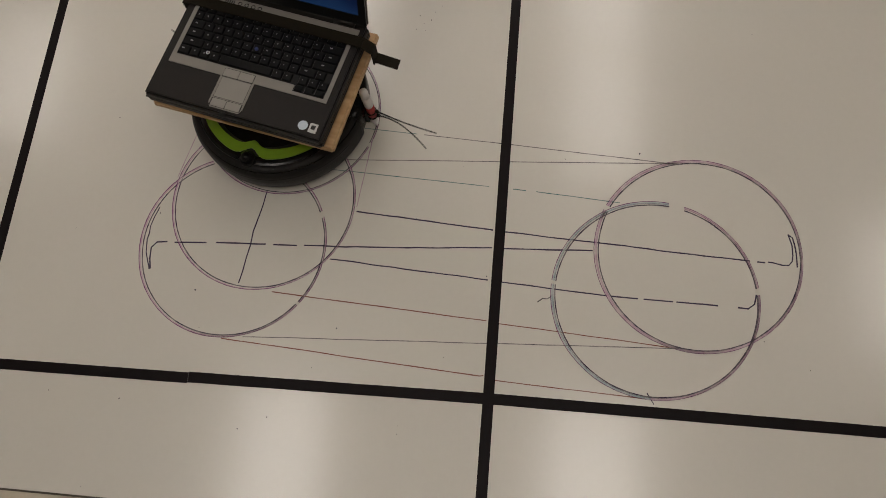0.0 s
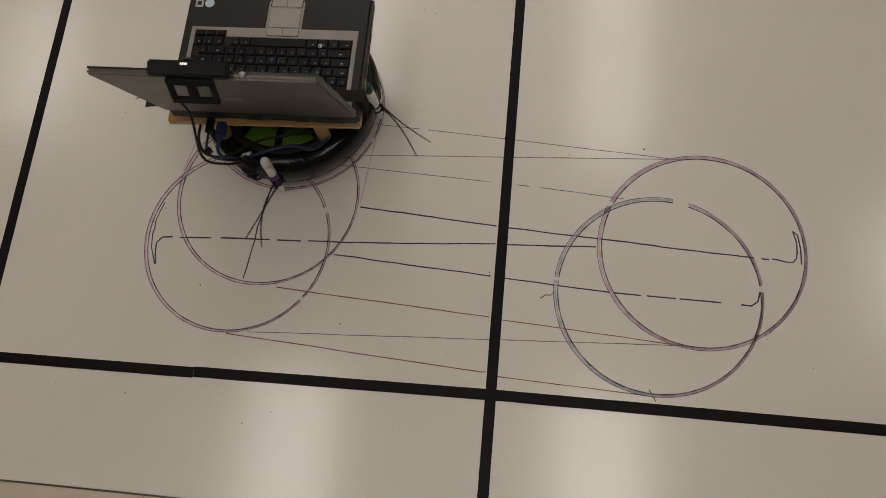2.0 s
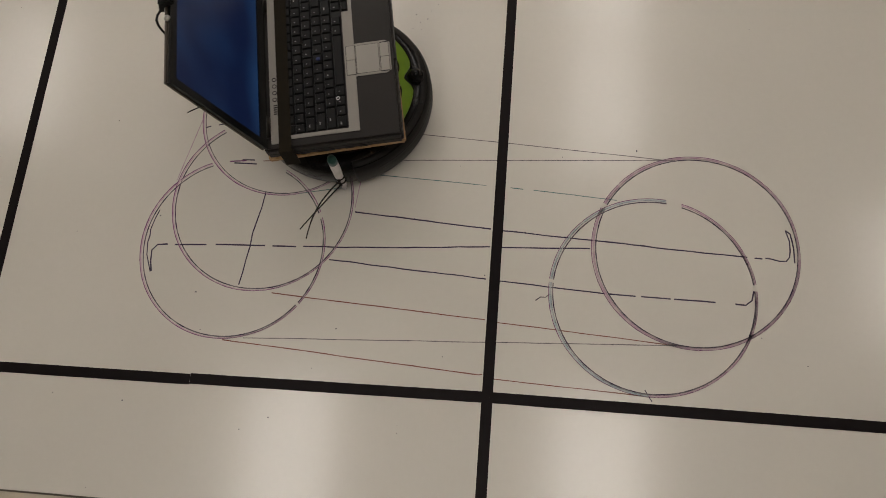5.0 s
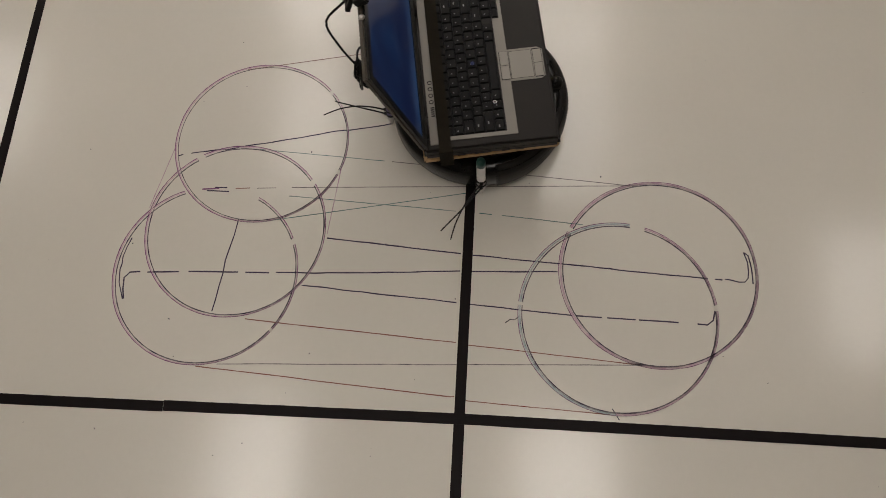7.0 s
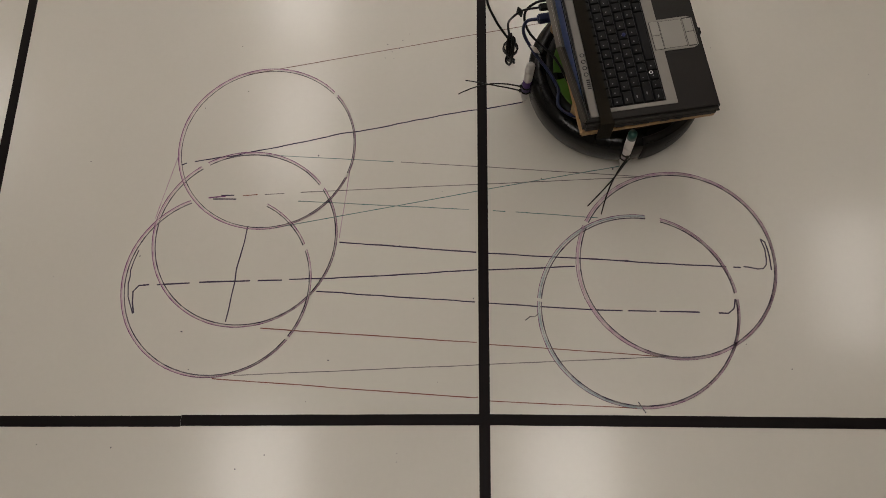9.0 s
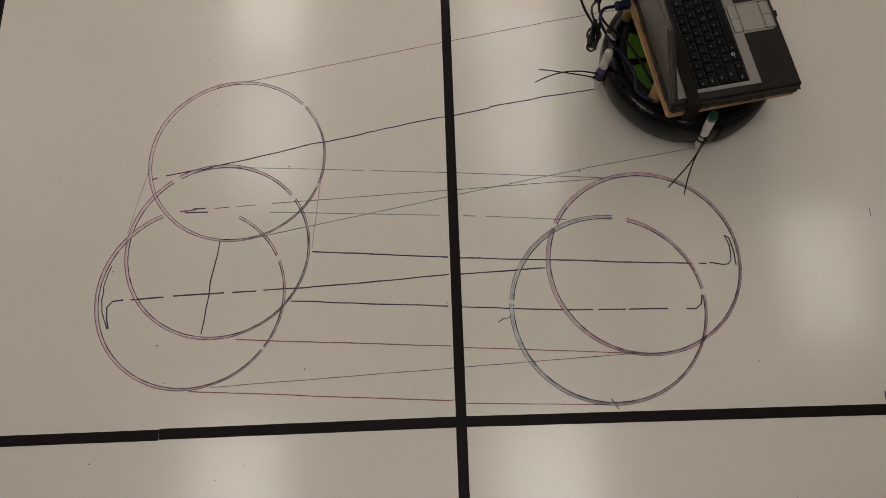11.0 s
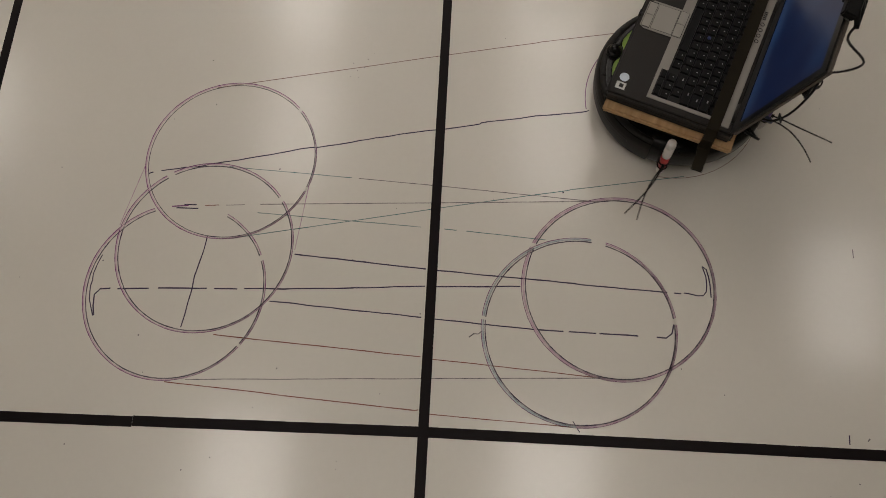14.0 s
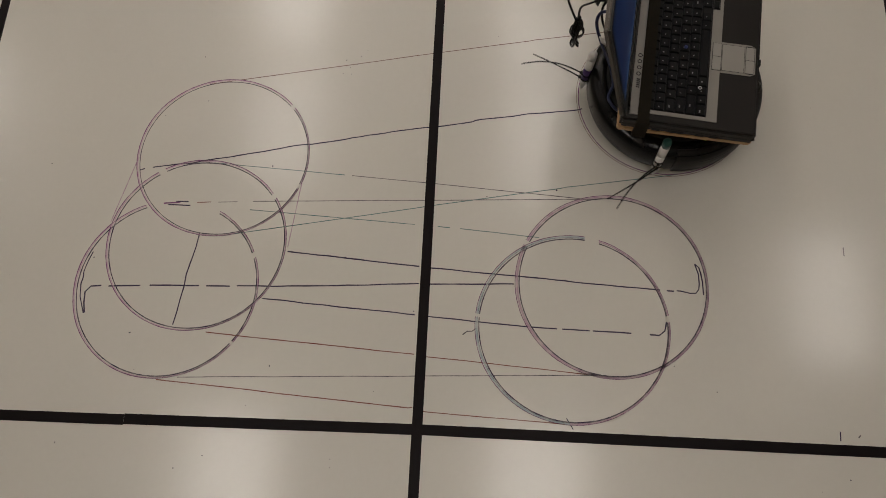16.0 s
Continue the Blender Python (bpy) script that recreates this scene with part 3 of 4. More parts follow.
part("cargo_well", turned([(0.0, 0.0852), (0.0, 0.0872), (0.052, 0.0872), (0.056, 0.0852)], 32), M_CAVITY, robot)
part("sensor_dome", turned([(0.0165, 0.0855), (0.0165, 0.093), (0.013, 0.097), (0.011, 0.0975), (0.010, 0.102), (0.006, 0.106), (0.0, 0.107)], 24, at=(0, -0.1520, 0)), M_SHELL, robot, "small glossy black sensor dome", True)
for a in (215, 250, 290, 325):
    part("bumper_dimple", turned([(0.0, 0.0), (0.004, 0.0), (0.0036, 0.0012), (0.0, 0.0014)], 10, at=(0.165 * math.cos(radians(a)), 0.165 * math.sin(radians(a)), 0.0868)), M_CAVITY, robot)
for x in (-0.116, 0.116):
    w = part("wheel", moved(turned([(0.0, -0.012), (0.031, -0.012), (0.036, -0.008), (0.036, 0.008), (0.031, 0.012), (0.0, 0.012)], 28), pose(x, 0.0, 0.0362, 0, 90, 0)), M_RUBBER, robot, "black rubber drive wheel")
part("caster", turned([(0.0, 0.0), (0.009, 0.002), (0.0135, 0.0095), (0.009, 0.017), (0.0, 0.02)], 16, at=(0, -0.125, 0.0002)), M_RUBBER, robot)
part("rear_caster", turned([(0.0, 0.0), (0.006, 0.002), (0.008, 0.008), (0.006, 0.017), (0.0, 0.02)], 16, at=(0, 0.12, 0.0002)), M_RUBBER, robot)
part("bumper_edge", turned([(0.1722, 0.034), (0.1728, 0.035), (0.1728, 0.0362), (0.1722, 0.0372)], 60, 4, 176), M_CAVITY, robot)

for ob in robot.children:
    ob.location.x -= 0.006   # the shell sits a little off the turning point

# plywood deck on dowels
DECK0, DECK1 = 0.1623, 0.1763
part("deck", box(-0.1817, 0.1781, -0.1251, 0.1233, DECK0, DECK1, 0.003, 2), M_PLY, robot, "pale plywood deck with rounded edges")
for x, y in ((-0.094, 0.102), (0.100, 0.102), (-0.098, -0.07), (0.098, -0.07)):
    part("dowel_post", turned([(0.0, 0.085), (0.0125, 0.085), (0.0125, DECK0), (0.0, DECK0)], 18, at=(x, y, 0)), M_DOWEL, robot, "round pine dowel post", True)

# pens tied to the rim
PENS = ((TEAL_PEN, M_PEN, M_PEN_GREEN, "white marker pen with a dark green end plug", (-29, -46)), (VIOLET_PEN, M_PEN_PURPLE, M_PEN, "white and purple marker pen", (-4, -28)), (RED_PEN, M_PEN_RED, M_PEN, "white and red marker pen", (-11, -26)))
for bearing, barrel, plug, label, lean in PENS:
    m = pose(0, 0, 0, 0, 0, bearing) @ pose(PEN_RADIUS, 0, 0, 0, -3, 0)
    pen = part("marker_pen", moved(turned([(0.0, 0.0005), (0.0018, 0.0008), (0.0026, 0.006), (0.0048, 0.010), (0.0060, 0.022), (0.0082, 0.025), (0.0086, 0.040), (0.0, 0.040)], 18), m), M_PEN, robot, label, True)
    part("label_band", moved(turned([(0.0, 0.040), (0.0087, 0.040), (0.0087, 0.082), (0.0, 0.082)], 18), m), barrel, pen, "", True)
    part("barrel", moved(turned([(0.0, 0.082), (0.0087, 0.082), (0.0088, 0.090), (0.0088, 0.116), (0.0, 0.116)], 18), m), M_PEN, pen, "", True)
    part("end_plug", moved(turned([(0.0, 0.116), (0.0088, 0.116), (0.0087, 0.128), (0.0077, 0.134), (0.0, 0.135)], 18), m), plug, pen, "", True)
    bracket = box(-0.022, -0.0075, -0.010, 0.010, 0.028, 0.064, 0.002, 1)
    part("pen_bracket", moved(bracket, m), M_CAVITY, robot)
    for k, (z, turn, length, droop) in enumerate(((0.060, 0, 0.125, -0.015), (0.044, 1, 0.115, -0.022))):
        loop = [(0.0095 * math.cos(radians(a)), 0.0095 * math.sin(radians(a)), z) for a in range(0, 361, 45)]
        tie = part("cable_tie", moved(tube(loop, 0.0016, 6), m), M_TIE, robot, "black cable tie")
        part("tie_head", moved(box(0.008, 0.014, -0.003, 0.003, z - 0.003, z + 0.003, 0.0008, 1), m), M_TIE, tie)
        w = radians(lean[turn])
        tail = [(0.012 + length * s * math.cos(w), length * s * math.sin(w) + 0.008 * math.sin(s * 3) * (1 if k else -1), z + 0.03 * s * (1 - s) + droop * s * s) for s in (0, 0.2, 0.45, 0.7, 0.9, 1.0)]
        part("tie_tail", moved(tube(tail, lambda f: 0.0017 - 0.0006 * f, 6), m), M_TIE, tie)

# cables lying on the rear of the robot
part("cable", tube([(0.075, 0.150, 0.170), (0.078, 0.172, 0.164), (0.068, 0.178, 0.140), (0.038, 0.160, 0.112), (0.0, 0.138, 0.098), (-0.04, 0.128, 0.096), (-0.075, 0.135, 0.097), (-0.10, 0.115, 0.096), (-0.105, 0.085, 0.094)], 0.0034), M_CABLE_BLUE, robot, "dark blue serial cable", True)
part("cable", tube([(0.115, 0.112, 0.168), (0.120, 0.145, 0.160), (0.112, 0.168, 0.140), (0.085, 0.160, 0.110), (0.03, 0.120, 0.096), (-0.03, 0.105, 0.095), (-0.10, 0.09, 0.094), (-0.125, 0.05, 0.094)], 0.0026), M_CABLE, robot, "black cable", True)
part("cable", tube([(-0.05, 0.060, 0.093), (0.00, 0.090, 0.0975), (0.05, 0.075, 0.094), (0.09, 0.10, 0.096), (0.128, 0.06, 0.092)], 0.0024), M_CABLE, robot, "black cable", True)
part("plug", box(0.066, 0.084, 0.118, 0.152, 0.163, 0.177, 0.003), M_CABLE_BLUE, robot, "dark blue cable plug")
part("plug_tag", moved(box(-0.008, 0.008, -0.010, 0.010, -0.001, 0.001), pose(0.040, 0.160, 0.122, 50, 0, 20)), M_STICKER_W, robot, "white paper cable tag")

# ---- laptop, strapped to the deck ----
laptop = thing("laptop", "open charcoal laptop with silver-edged keyboard strapped to a plywood deck", "laptop")
LX0, LX1, LY0, LY1, LZ0, LZ1 = -0.1770, 0.1720, -0.1250, 0.120, DECK1, 0.2078
part("base", box(LX0, LX1, LY0, LY1, LZ0 + 0.002, LZ1, 0.0045, 3), M_LAPTOP, laptop, "charcoal palm rest and base")
part("base_seam", box(LX0 - 0.0006, LX1 + 0.0006, LY0 - 0.0006, LY1 - 0.004, LZ0 + 0.016, LZ0 + 0.0175), M_CAVITY, laptop)
for x in (LX0 + 0.03, LX1 - 0.03):
    for y in (LY0 + 0.03, LY1 - 0.03):
        part("foot", box(x - 0.01, x + 0.01, y - 0.005, y + 0.005, LZ0, LZ0 + 0.004), M_RUBBER, laptop)
for i, (y0, y1) in enumerate(((-0.06, -0.045), (-0.035, -0.02), (0.0, 0.03), (0.045, 0.06))):
    part("port", box(LX0 - 0.0009, LX0 + 0.002, y0, y1, LZ0 + 0.006, LZ0 + 0.012), M_CAVITY, laptop)
# silver surround of the keyboard
KX0, KX1, KY0, KY1 = LX0 + 0.026, LX1 - 0.025, -0.0320, 0.0763
bm = bmesh.new()
for a in ((KX0 - 0.008, KX1 + 0.008, KY0 - 0.0195, KY0 - 0.0005), (KX0 - 0.008, KX0 - 0.0005, KY0 - 0.0005, KY1 + 0.002), (KX1 + 0.0005, KX1 + 0.008, KY0 - 0.0005, KY1 + 0.002)):
    box(*a, LZ1 - 0.002, LZ1 + 0.0012, bm=bm)
part("keyboard_surround", bm, M_SILVER, laptop, "silver-grey keyboard surround")
part("hinge_panel", box(LX0 + 0.012, LX1 - 0.012, 0.0785, 0.1065, LZ1 - 0.002, LZ1 + 0.0016, 0.0006, 1), M_SILVER, laptop, "grey panel between keyboard and hinge")
keyboard = part("keyboard", box(KX0, KX1, KY0, KY1, LZ1 - 0.003, LZ1 + 0.0004), M_CAVITY, laptop, "black keyboard with pale legends")
ROW = 0.0187


def key_mesh(w, d):
    bm = bmesh.new()
    lo, hi = 0.0, 0.0030
    a = [bm.verts.new((x * w / 2, y * d / 2, lo)) for x, y in ((-1, -1), (1, -1), (1, 1), (-1, 1))]
    b = [bm.verts.new((x * (w / 2 - 0.0018), y * (d / 2 - 0.0016) + 0.0003, hi)) for x, y in ((-1, -1), (1, -1), (1, 1), (-1, 1))]
    bm.faces.new(b)
    for k in range(4):
        bm.faces.new((a[k], a[(k + 1) % 4], b[(k + 1) % 4], b[k]))
    me = bpy.data.meshes.new("key")
    bm.to_mesh(me)
    bm.free()
    me.materials.append(M_KEY)
    return me


def legend_mesh(n):
    """Small unreadable key legend as a bar."""
    bm = box(-0.0012 * n, 0.0012 * n, -0.0010, 0.0010, 0.0030, 0.00315)
    me = bpy.data.meshes.new("key_legend")
    bm.to_mesh(me)
    bm.free()
    me.materials.append(M_LEGEND)
    return me


KEY_SHAPES, LEGEND = {}, (legend_mesh(0.8), legend_mesh(2.2))
width = KX1 - KX0
ROWS = [
    (0.0, 1.0, [1.25, 1, 1, 1.1, 5.4, 1.1, 1, 0, 1, 1, 1]),
    (1.0, 1.0, [2.2] + [1] * 10 + [1.75, 1, 0]),
    (2.0, 1.0, [1.7] + [1] * 11 + [2.2]),
    (3.0, 1.0, [1.4] + [1] * 12 + [1.5]),
    (4.0, 1.0, [0.9] + [1] * 12 + [2.0]),
    (5.0, 0.72, [0.93] * 16),
]
for row, deep, widths in ROWS:
    unit = width / sum(w or 0.6 for w in widths)
    x = KX0
    for i, w in enumerate(widths):
        if not w:
            x += 0.6 * unit
            continue
        kw, kd = w * unit - 0.0011, deep * ROW - 0.0012
        tag = (round(kw, 4), round(kd, 4))
        if tag not in KEY_SHAPES:
            KEY_SHAPES[tag] = key_mesh(*tag)
        key = new("key", KEY_SHAPES[tag])
        key.parent = keyboard
        key.location = (x + w * unit / 2, KY0 + row * ROW * 1.0 + deep * ROW / 2 + 0.001, LZ1 + 0.0004)
        if w < 4:
            leg = new("key_legend", LEGEND[1 if w > 1.2 else 0])
            leg.parent = keyboard
            leg.location = key.location + Vector((-0.0015 if w <= 1.2 else -0.003, 0.002, 0))
        x += w * unit
part("arrow_key_well", box(KX1 - 0.060, KX1, KY0 - 0.0130, KY0 - 0.0002, LZ1 + 0.0002, LZ1 + 0.0016), M_CAVITY, keyboard)
ARROW = key_mesh(0.0178, 0.0118)
for i in range(3):
    key = new("key", ARROW)
    key.parent = keyboard
    key.location = (KX1 - 0.0500 + i * 0.0198, KY0 - 0.0064, LZ1 + 0.0012)
part("pointing_stick", turned([(0.0, 0.0), (0.0032, 0.0), (0.0036, 0.0055), (0.0, 0.006)], 12, at=(KX0 + width * 0.48, KY0 + 2.5 * ROW, LZ1)), M_LEGEND_BLUE, keyboard)
part("marked_key_ring", turned([(0.0021, 0.0), (0.0036, 0.0), (0.0036, 0.0002), (0.0021, 0.0002)], 20, at=(-0.0925, KY0 + 0.0150, LZ1 + 0.0037)), M_STICKER_W, keyboard, "pale printed ring on a key")
# touchpad and buttons
PX = -0.0183
def chamfered(hw, y0, y1, cut, z0, z1):
    """A flat plate whose two front corners are cut off."""
    bm = bmesh.new()
    outline = [(PX - hw, y1), (PX - hw, y0 + cut), (PX - hw + cut * 0.6, y0), (PX + hw - cut * 0.6, y0), (PX + hw, y0 + cut), (PX + hw, y1)]
    low = [bm.verts.new((x, y, z0)) for x, y in outline]
    top = [bm.verts.new((x, y, z1)) for x, y in outline]
    bm.faces.new(low)
    bm.faces.new(top[::-1])
    for k in range(6):
        bm.faces.new((low[k], low[(k + 1) % 6], top[(k + 1) % 6], top[k]))
    bmesh.ops.recalc_face_normals(bm, faces=bm.faces)
    return bm


part("pad_outline", chamfered(0.0345, -0.1172, -0.0520, 0.009, LZ1 - 0.001, LZ1 + 0.0005), M_CAVITY, laptop)
part("touchpad_surround", chamfered(0.0336, -0.1163, -0.0515, 0.009, LZ1 - 0.001, LZ1 + 0.0013), M_SILVER, laptop, "silver-grey touchpad surround")
part("touchpad_groove", box(PX - 0.0291, PX + 0.0291, -0.0956, -0.0539, LZ1, LZ1 + 0.0015), M_CAVITY, laptop)
part("touchpad", box(PX - 0.0285, PX + 0.0285, -0.0950, -0.0545, LZ1, LZ1 + 0.0017), M_PAD, laptop, "plain grey touchpad")
part("button_groove", chamfered(0.0303, -0.1142, -0.0975, 0.003, LZ1, LZ1 + 0.0015), M_CAVITY, laptop)
part("stick_groove", box(PX - 0.0300, PX + 0.0300, -0.0530, -0.0355, LZ1 + 0.0008, LZ1 + 0.0017), M_CAVITY, laptop)
for s in (-1, 1):
    x0, x1 = sorted((PX + s * 0.0004, PX + s * 0.0294))
    part("touchpad_button", box(x0 + (0.0008 if s < 0 else 0), x1 - (0.0008 if s > 0 else 0), -0.1136, -0.0981, LZ1, LZ1 + 0.0020, 0.0005, 1), M_PAD, laptop)
    part("stick_button", box(x0, x1, -0.0521, -0.0364, LZ1 + 0.001, LZ1 + 0.0026, 0.0005, 1), M_PAD, laptop)
part("lid_catch", box(PX - 0.006, PX + 0.006, LY0 - 0.0012, LY0 + 0.004, LZ1 - 0.006, LZ1 + 0.0006), M_CAVITY, laptop)
part("sticker", box(0.143, 0.158, -0.112, -0.094, LZ1 + 0.0001, LZ1 + 0.0005), M_STICKER_G, laptop, "small silver square sticker")
part("sticker_mark", box(0.1465, 0.1545, -0.106, -0.098, LZ1 + 0.0004, LZ1 + 0.0007), M_BEZEL, laptop)
part("sticker", moved(turned([(0.0, 0.0), (0.009, 0.0), (0.009, 0.0005), (0.0, 0.0005)], 18), pose(0.131, -0.1025, LZ1 + 0.0001)), M_STICKER_B, laptop, "small round pale blue sticker")
for i in range(5):
    part("indicator", box(-0.108 + i * 0.0042, -0.1058 + i * 0.0042, 0.0935, 0.1000, LZ1 + 0.0014, LZ1 + 0.0022), M_CAVITY, laptop)
for i in range(4):
    part("touch_button_ring", turned([(0.0028, 0.0), (0.0042, 0.0), (0.0042, 0.0003), (0.0028, 0.0003)], 18, at=(-0.078 + i * 0.0135, 0.0975, LZ1 + 0.0016)), M_CAVITY, laptop)
# rear ports
for x0, x1 in ((-0.15, -0.10), (-0.085, -0.06), (0.0, 0.03), (0.07, 0.13)):
    part("rear_port", box(x0, x1, LY1 - 0.002, LY1 + 0.001, LZ0 + 0.006, LZ0 + 0.02), M_CAVITY, laptop)
for s in (LX0 + 0.045, LX1 - 0.045):
    part("hinge", moved(turned([(0.0, -0.02), (0.0065, -0.02), (0.0065, 0.02), (0.0, 0.02)], 16), pose(s, 0.1135, LZ1 + 0.003, 0, 90, 0)), M_LAPTOP, laptop, "", True)

# lid, leaning back
LEAN = 15.8
LID = pose(0, 0.1135, LZ1 + 0.004, -LEAN, 0, 0)
LH = 0.262
lid = part("screen_lid", moved(box(LX0, LX1, 0.0010, 0.0100, 0.002, LH, 0.0030, 2), LID), M_LID, laptop, "grey painted lid, open and leaning back")
bm = bmesh.new()
for a in ((LX0 + 0.001, LX1 - 0.001, 0.003, 0.024), (LX0 + 0.001, LX1 - 0.001, LH - 0.016, LH - 0.001), (LX0 + 0.001, LX0 + 0.015, 0.024, LH - 0.016), (LX1 - 0.015, LX1 - 0.001, 0.024, LH - 0.016)):
    box(a[0], a[1], -0.0022, 0.0012, a[2], a[3], bm=bm)
part("bezel", moved(bm, LID), M_BEZEL, lid, "black screen bezel")
part("display", moved(box(LX0 + 0.015, LX1 - 0.015, -0.0004, 0.0012, 0.024, LH - 0.016), LID), M_DISPLAY, lid, "lit screen showing a blue desktop")
part("lid_badge", moved(moved(turned([(0.0, 0.0), (0.013, 0.0), (0.0125, 0.0009), (0.0, 0.001)], 24), Matrix.Diagonal((1.25, 0.7, 1, 1))), LID @ pose(0, 0.0099, 0.125, -90, 0, 0)), M_SILVER, lid, "plain oval lid badge")
for s in (-0.066, 0.066):
    part("lid_bumper", moved(turned([(0.0, 0.0), (0.005, 0.0), (0.0046, 0.003), (0.0, 0.0042)], 14), LID @ pose(s, 0.003, LH - 0.0005)), M_STICKER_G, lid, "small clear rubber bumper", True)
part("lid_latch", moved(box(-0.01, 0.01, -0.0035, 0.001, LH - 0.009, LH - 0.002, 0.0008, 1), LID), M_SILVER, lid)

# ---- cloth tape strap over the laptop ----
strap = thing("tape_strap", "olive-black cloth tape strap holding the laptop to the deck", "tape")
SY0, SY1 = 0.070, 0.092
part("strap_top", box(LX0 - 0.003, LX1 + 0.004, SY0, SY1, LZ1 + 0.0042, LZ1 + 0.0056), M_GAFFER, strap)
part("strap_side", box(LX0 - 0.0075, LX0 - 0.0025, SY0 - 0.002, SY1 + 0.001, DECK0 - 0.002, LZ1 + 0.0056), M_GAFFER, strap)
EDGE = 0.1885   # the tape runs down outside the deck's edge
part("strap_side", moved(box(-0.0125, 0.0125, SY0, SY1, -0.0007, 0.0007), pose(LX1 + 0.0105, 0, LZ1 - 0.0015, 0, 33, 0)), M_GAFFER, strap)
part("strap_side", box(EDGE + 0.0042, EDGE + 0.0058, SY0, SY1, DECK0 + 0.001, LZ1 - 0.006), M_GAFFER, strap)
part("strap_tail", moved(box(0.0, 0.046, -0.012, 0.009, -0.0008, 0.0008), pose(EDGE + 0.0040, (SY0 + SY1) / 2 + 0.003, DECK0 + 0.008, 0, 10, 2)), M_GAFFER, strap, "loose tape end sticking out")

# ---- webcam clipped to the lid ----
webcam = thing("webcam", "black webcam clipped over the laptop lid's top edge", "webcam")
CAM = LID @ pose(0.012, 0, LH)
part("housing", moved(box(-0.060, 0.060, -0.012, 0.011, 0.001, 0.015, 0.0025, 2), CAM), M_WEBCAM, webcam, "long black camera housing")
part("lens", moved(turned([(0.0, 0.0), (0.008, 0.0), (0.008, 0.004), (0.006, 0.005), (0.0, 0.0035)], 20), CAM @ pose(0, -0.0115, 0.0085, 90, 0, 0)), M_LENS, webcam, "", True)
part("lens_trim", moved(box(-0.006, 0.006, -0.0022, 0.0022, 0.0, 0.0018, 0.0006, 1), CAM @ pose(0.004, -0.006, 0.0148)), M_METAL, webcam, "bright trim on the housing")
part("front_grip", moved(box(-0.02, 0.02, -0.008, -0.0035, -0.014, 0.004, 0.001, 1), CAM), M_WEBCAM, webcam)
bm = bmesh.new()
for x0, x1, z0, z1 in ((-0.036, 0.036, -0.010, 0.001), (-0.036, 0.036, -0.044, -0.035), (-0.036, -0.0285, -0.035, -0.010), (-0.0065, 0.0065, -0.035, -0.010), (0.0285, 0.036, -0.035, -0.010)):
    box(x0, x1, -0.004, 0.004, z0, z1, 0.001, 1, bm=bm)
part("rear_clip", moved(bm, CAM @ pose(0, 0.013, 0.004, 36, 0, 0)), M_WEBCAM, webcam, "black two-windowed clip behind the lid")
part("clip_arm", moved(box(-0.006, 0.006, -0.0015, 0.0015, -0.034, 0.0, 0.0008, 1), CAM @ pose(0, 0.0125, 0.002, 4, 0, 0)), M_CAVITY, webcam)
part("clip_pad", moved(box(-0.016, 0.016, 0.0102, 0.014, -0.034, -0.006), CAM), M_RUBBER, webcam)
part("cable", tube([CAM @ Vector((0.030, 0.036, -0.026)), CAM @ Vector((0.026, 0.052, -0.07)), (0.030, 0.262, 0.3340), (0.016, 0.250, 0.2790), (0.0, 0.226, 0.2350)], 0.0022), M_CABLE, webcam, "thin black camera cable", True)
bm = bmesh.new()
for k in range(6):
    o, p = 0.006 * math.sin(k * 2.4), 0.005 * math.cos(k * 1.7)
    tube([(0.004 + o, 0.222 + p, 0.2410), (-0.012 + o, 0.226 + p, 0.2140), (-0.008 + o, 0.220 - p, 0.1690 + 0.003 * k), (0.010 + o, 0.224 - p, 0.1670), (0.013 + o, 0.219 + p, 0.2090), (0.004 + o, 0.222 + p, 0.2410)], 0.0022, 6, bm=bm)
part("cable_bundle", bm, M_CABLE, webcam, "tied coil of black cable", True)
part("bundle_tie", moved(turned([(0.012, -0.004), (0.0145, -0.004), (0.0145, 0.004), (0.012, 0.004), (0.012, -0.004)], 14), pose(0.002, 0.222, 0.204, 8, 0, 0)), M_TIE, webcam)
part("cable", tube([(0.0, 0.224, 0.2370), (0.035, 0.222, 0.2310), (0.072, 0.205, 0.1990), (0.095, 0.180, 0.1830), (0.098, 0.145, 0.1800)], 0.0022), M_CABLE, webcam, "thin black camera cable", True)
part("usb_plug", box(0.091, 0.105, 0.119, 0.150, 0.1755, 0.1845, 0.002), M_CABLE, webcam)
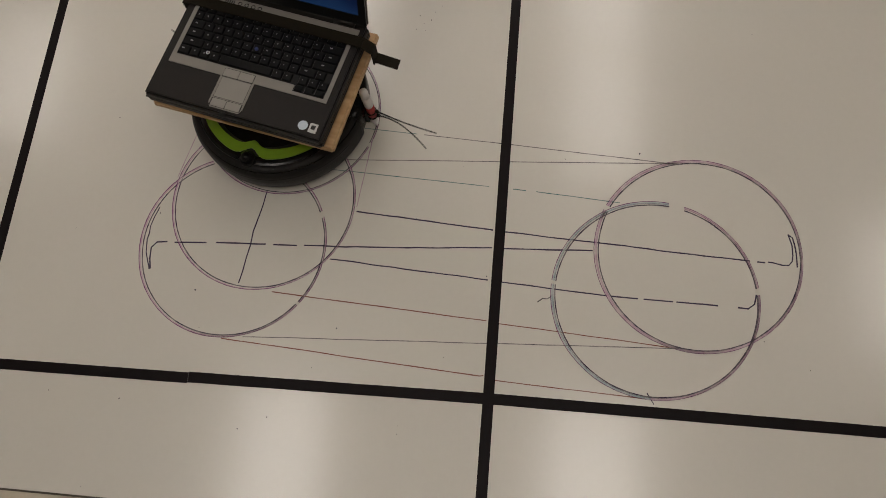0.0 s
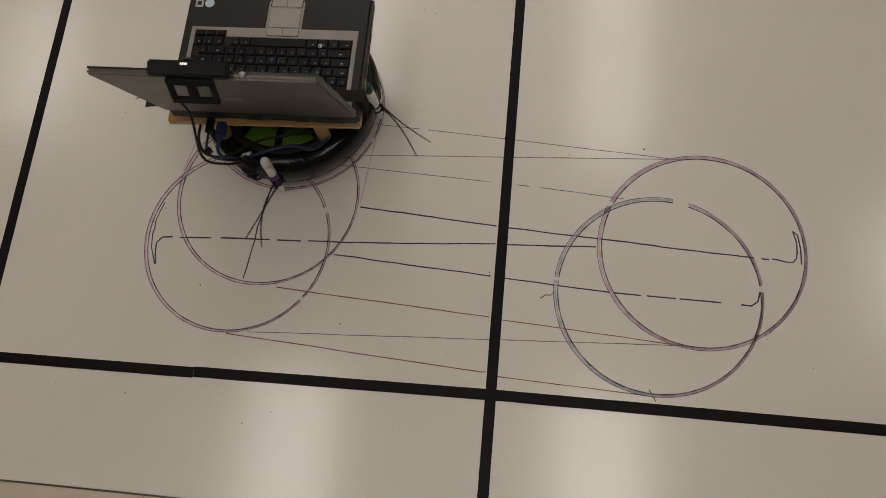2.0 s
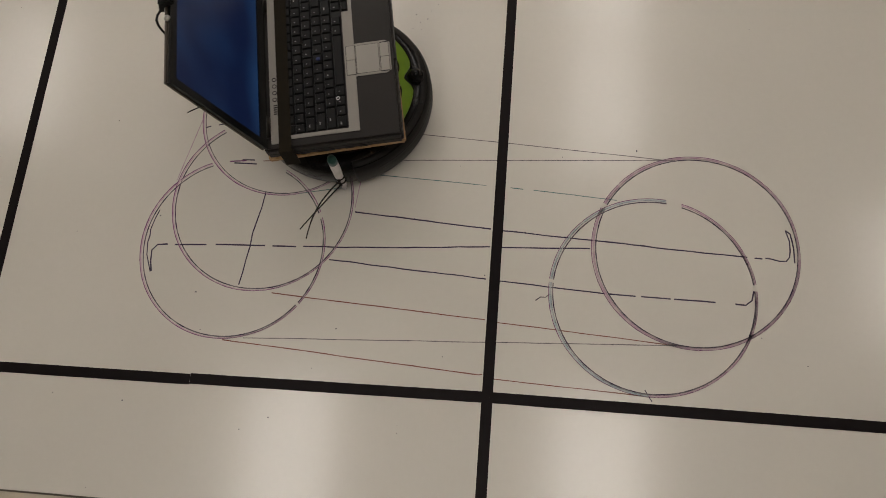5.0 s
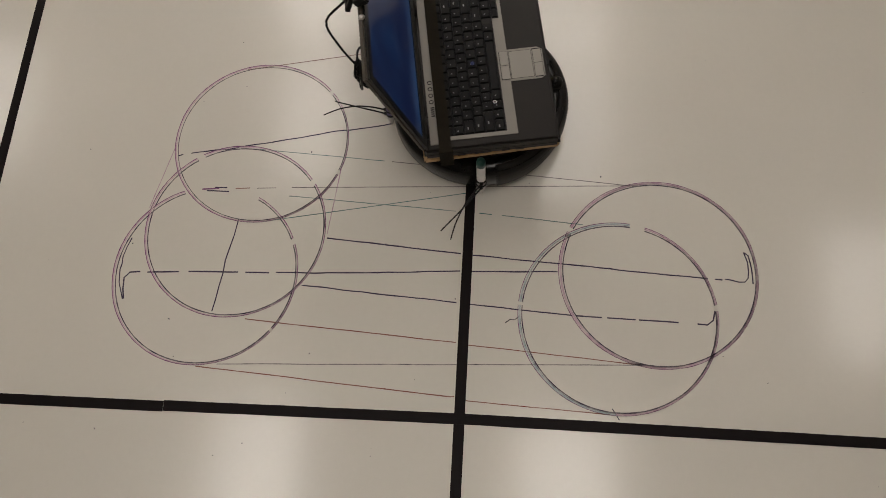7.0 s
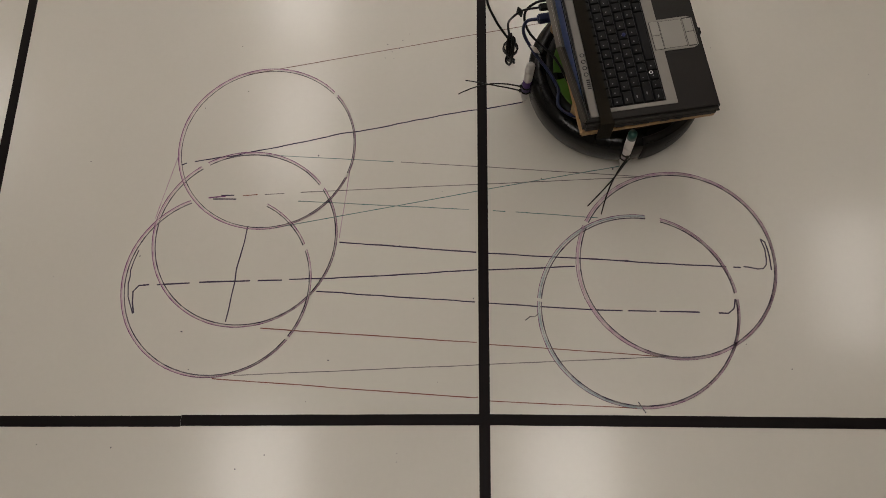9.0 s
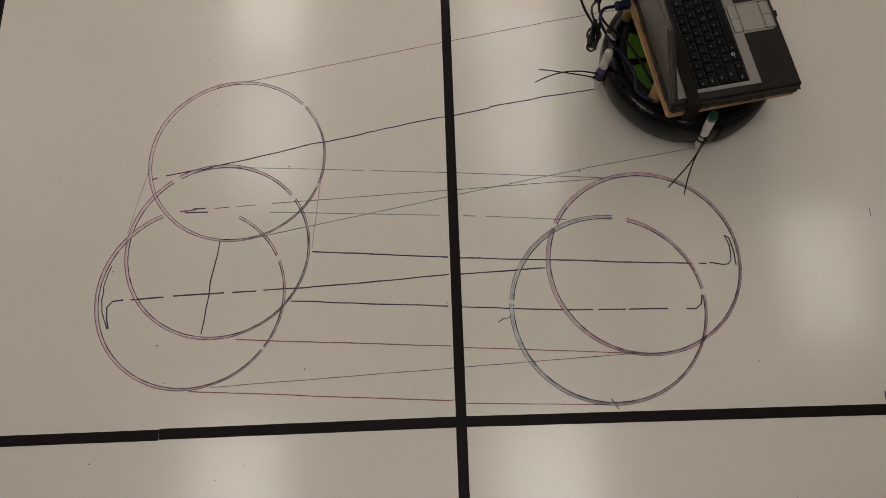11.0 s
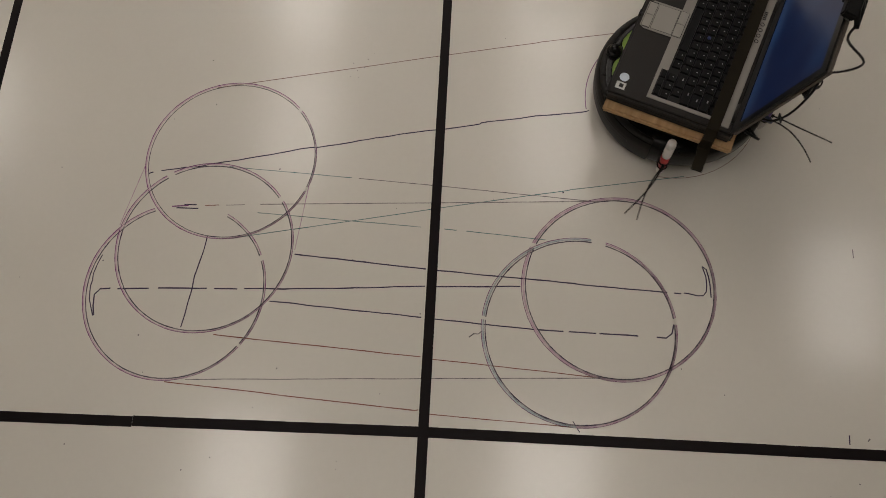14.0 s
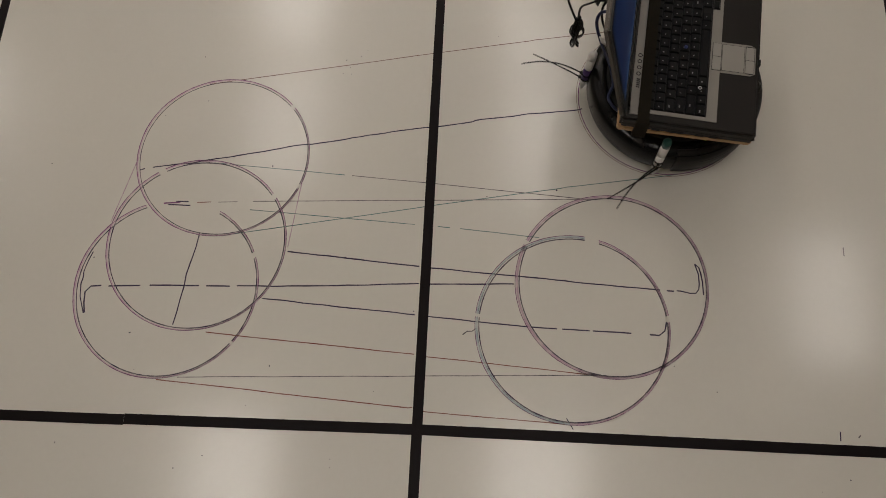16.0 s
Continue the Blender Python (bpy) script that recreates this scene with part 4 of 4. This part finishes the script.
part("cable_tag", moved(box(-0.007, 0.007, -0.001, 0.001, 0.0, 0.016), pose(0.088, 0.190, 0.180, 10, 0, 35)), M_CAVITY, webcam, "black paper flag on cable")

# ---- vinyl floor tiles round the panels ----
SIDE = 0.305
near_tile = part("floor_tile", box(0.0006, SIDE - 0.0006, 0.0006, SIDE - 0.0006, -0.0014, 0.0, 0.0004, 1), M_TILE, floor)
near_tile.location = (-7 * SIDE, -0.231 - SIDE, -BOARD)
verts, faces = [], []
for i in range(-16, 16):
    for j in range(-13, 20):
        x, y = i * SIDE, -0.231 + j * SIDE
        if -7 <= i < 7 and -4 <= j < 0:
            if (i, j) != (-7, -1):
                ob = new("floor_tile", near_tile.data)
                ob.parent = floor
                ob.location = (x, y, -BOARD)
            continue
        if -6 <= i < 6 and 0 <= j < 7:
            continue   # under the panels
        n = len(verts)
        g = 0.0006
        verts += [(x + g, y + g, -BOARD - 0.0014), (x + SIDE - g, y + g, -BOARD - 0.0014), (x + SIDE - g, y + SIDE - g, -BOARD - 0.0014), (x + g, y + SIDE - g, -BOARD - 0.0014)]
        verts += [(a, b, -BOARD - 0.0002) for a, b, c in verts[n:n + 4]]
        faces += [(n + 4, n + 5, n + 6, n + 7)] + [(n + k, n + (k + 1) % 4, n + 4 + (k + 1) % 4, n + 4 + k) for k in range(4)]
me = bpy.data.meshes.new("far_floor_tiles")
me.from_pydata(verts, [], faces)
me.materials.append(M_TILE)
far_tiles = tagged(new("far_floor_tiles", me), kind="stuff")
far_tiles.parent = floor


ASKEW = pose(-0.0074, -0.0019, 0, 0, 0, -1.08)


def motions():
    rows = [(t, pose(x, y, 0, 0, 0, h)) for t, x, y, h in WAY]
    walk(robot, rows)
    # the laptop sits a little askew on the deck
    for ob in (laptop, strap, webcam):
        walk(ob, [(t, m @ ASKEW) for t, m in rows])
    # fresh ink lies inside the panel until its pen has passed
    for ob, (x, y), t in FRESH:
        walk(ob, [(0, pose(x, y, -0.003)), (t - 0.034, pose(x, y, -0.003)), (t, pose(x, y, 0)), (16.0 if t < 15.9 else 16.1, pose(x, y, 0))])


motions()
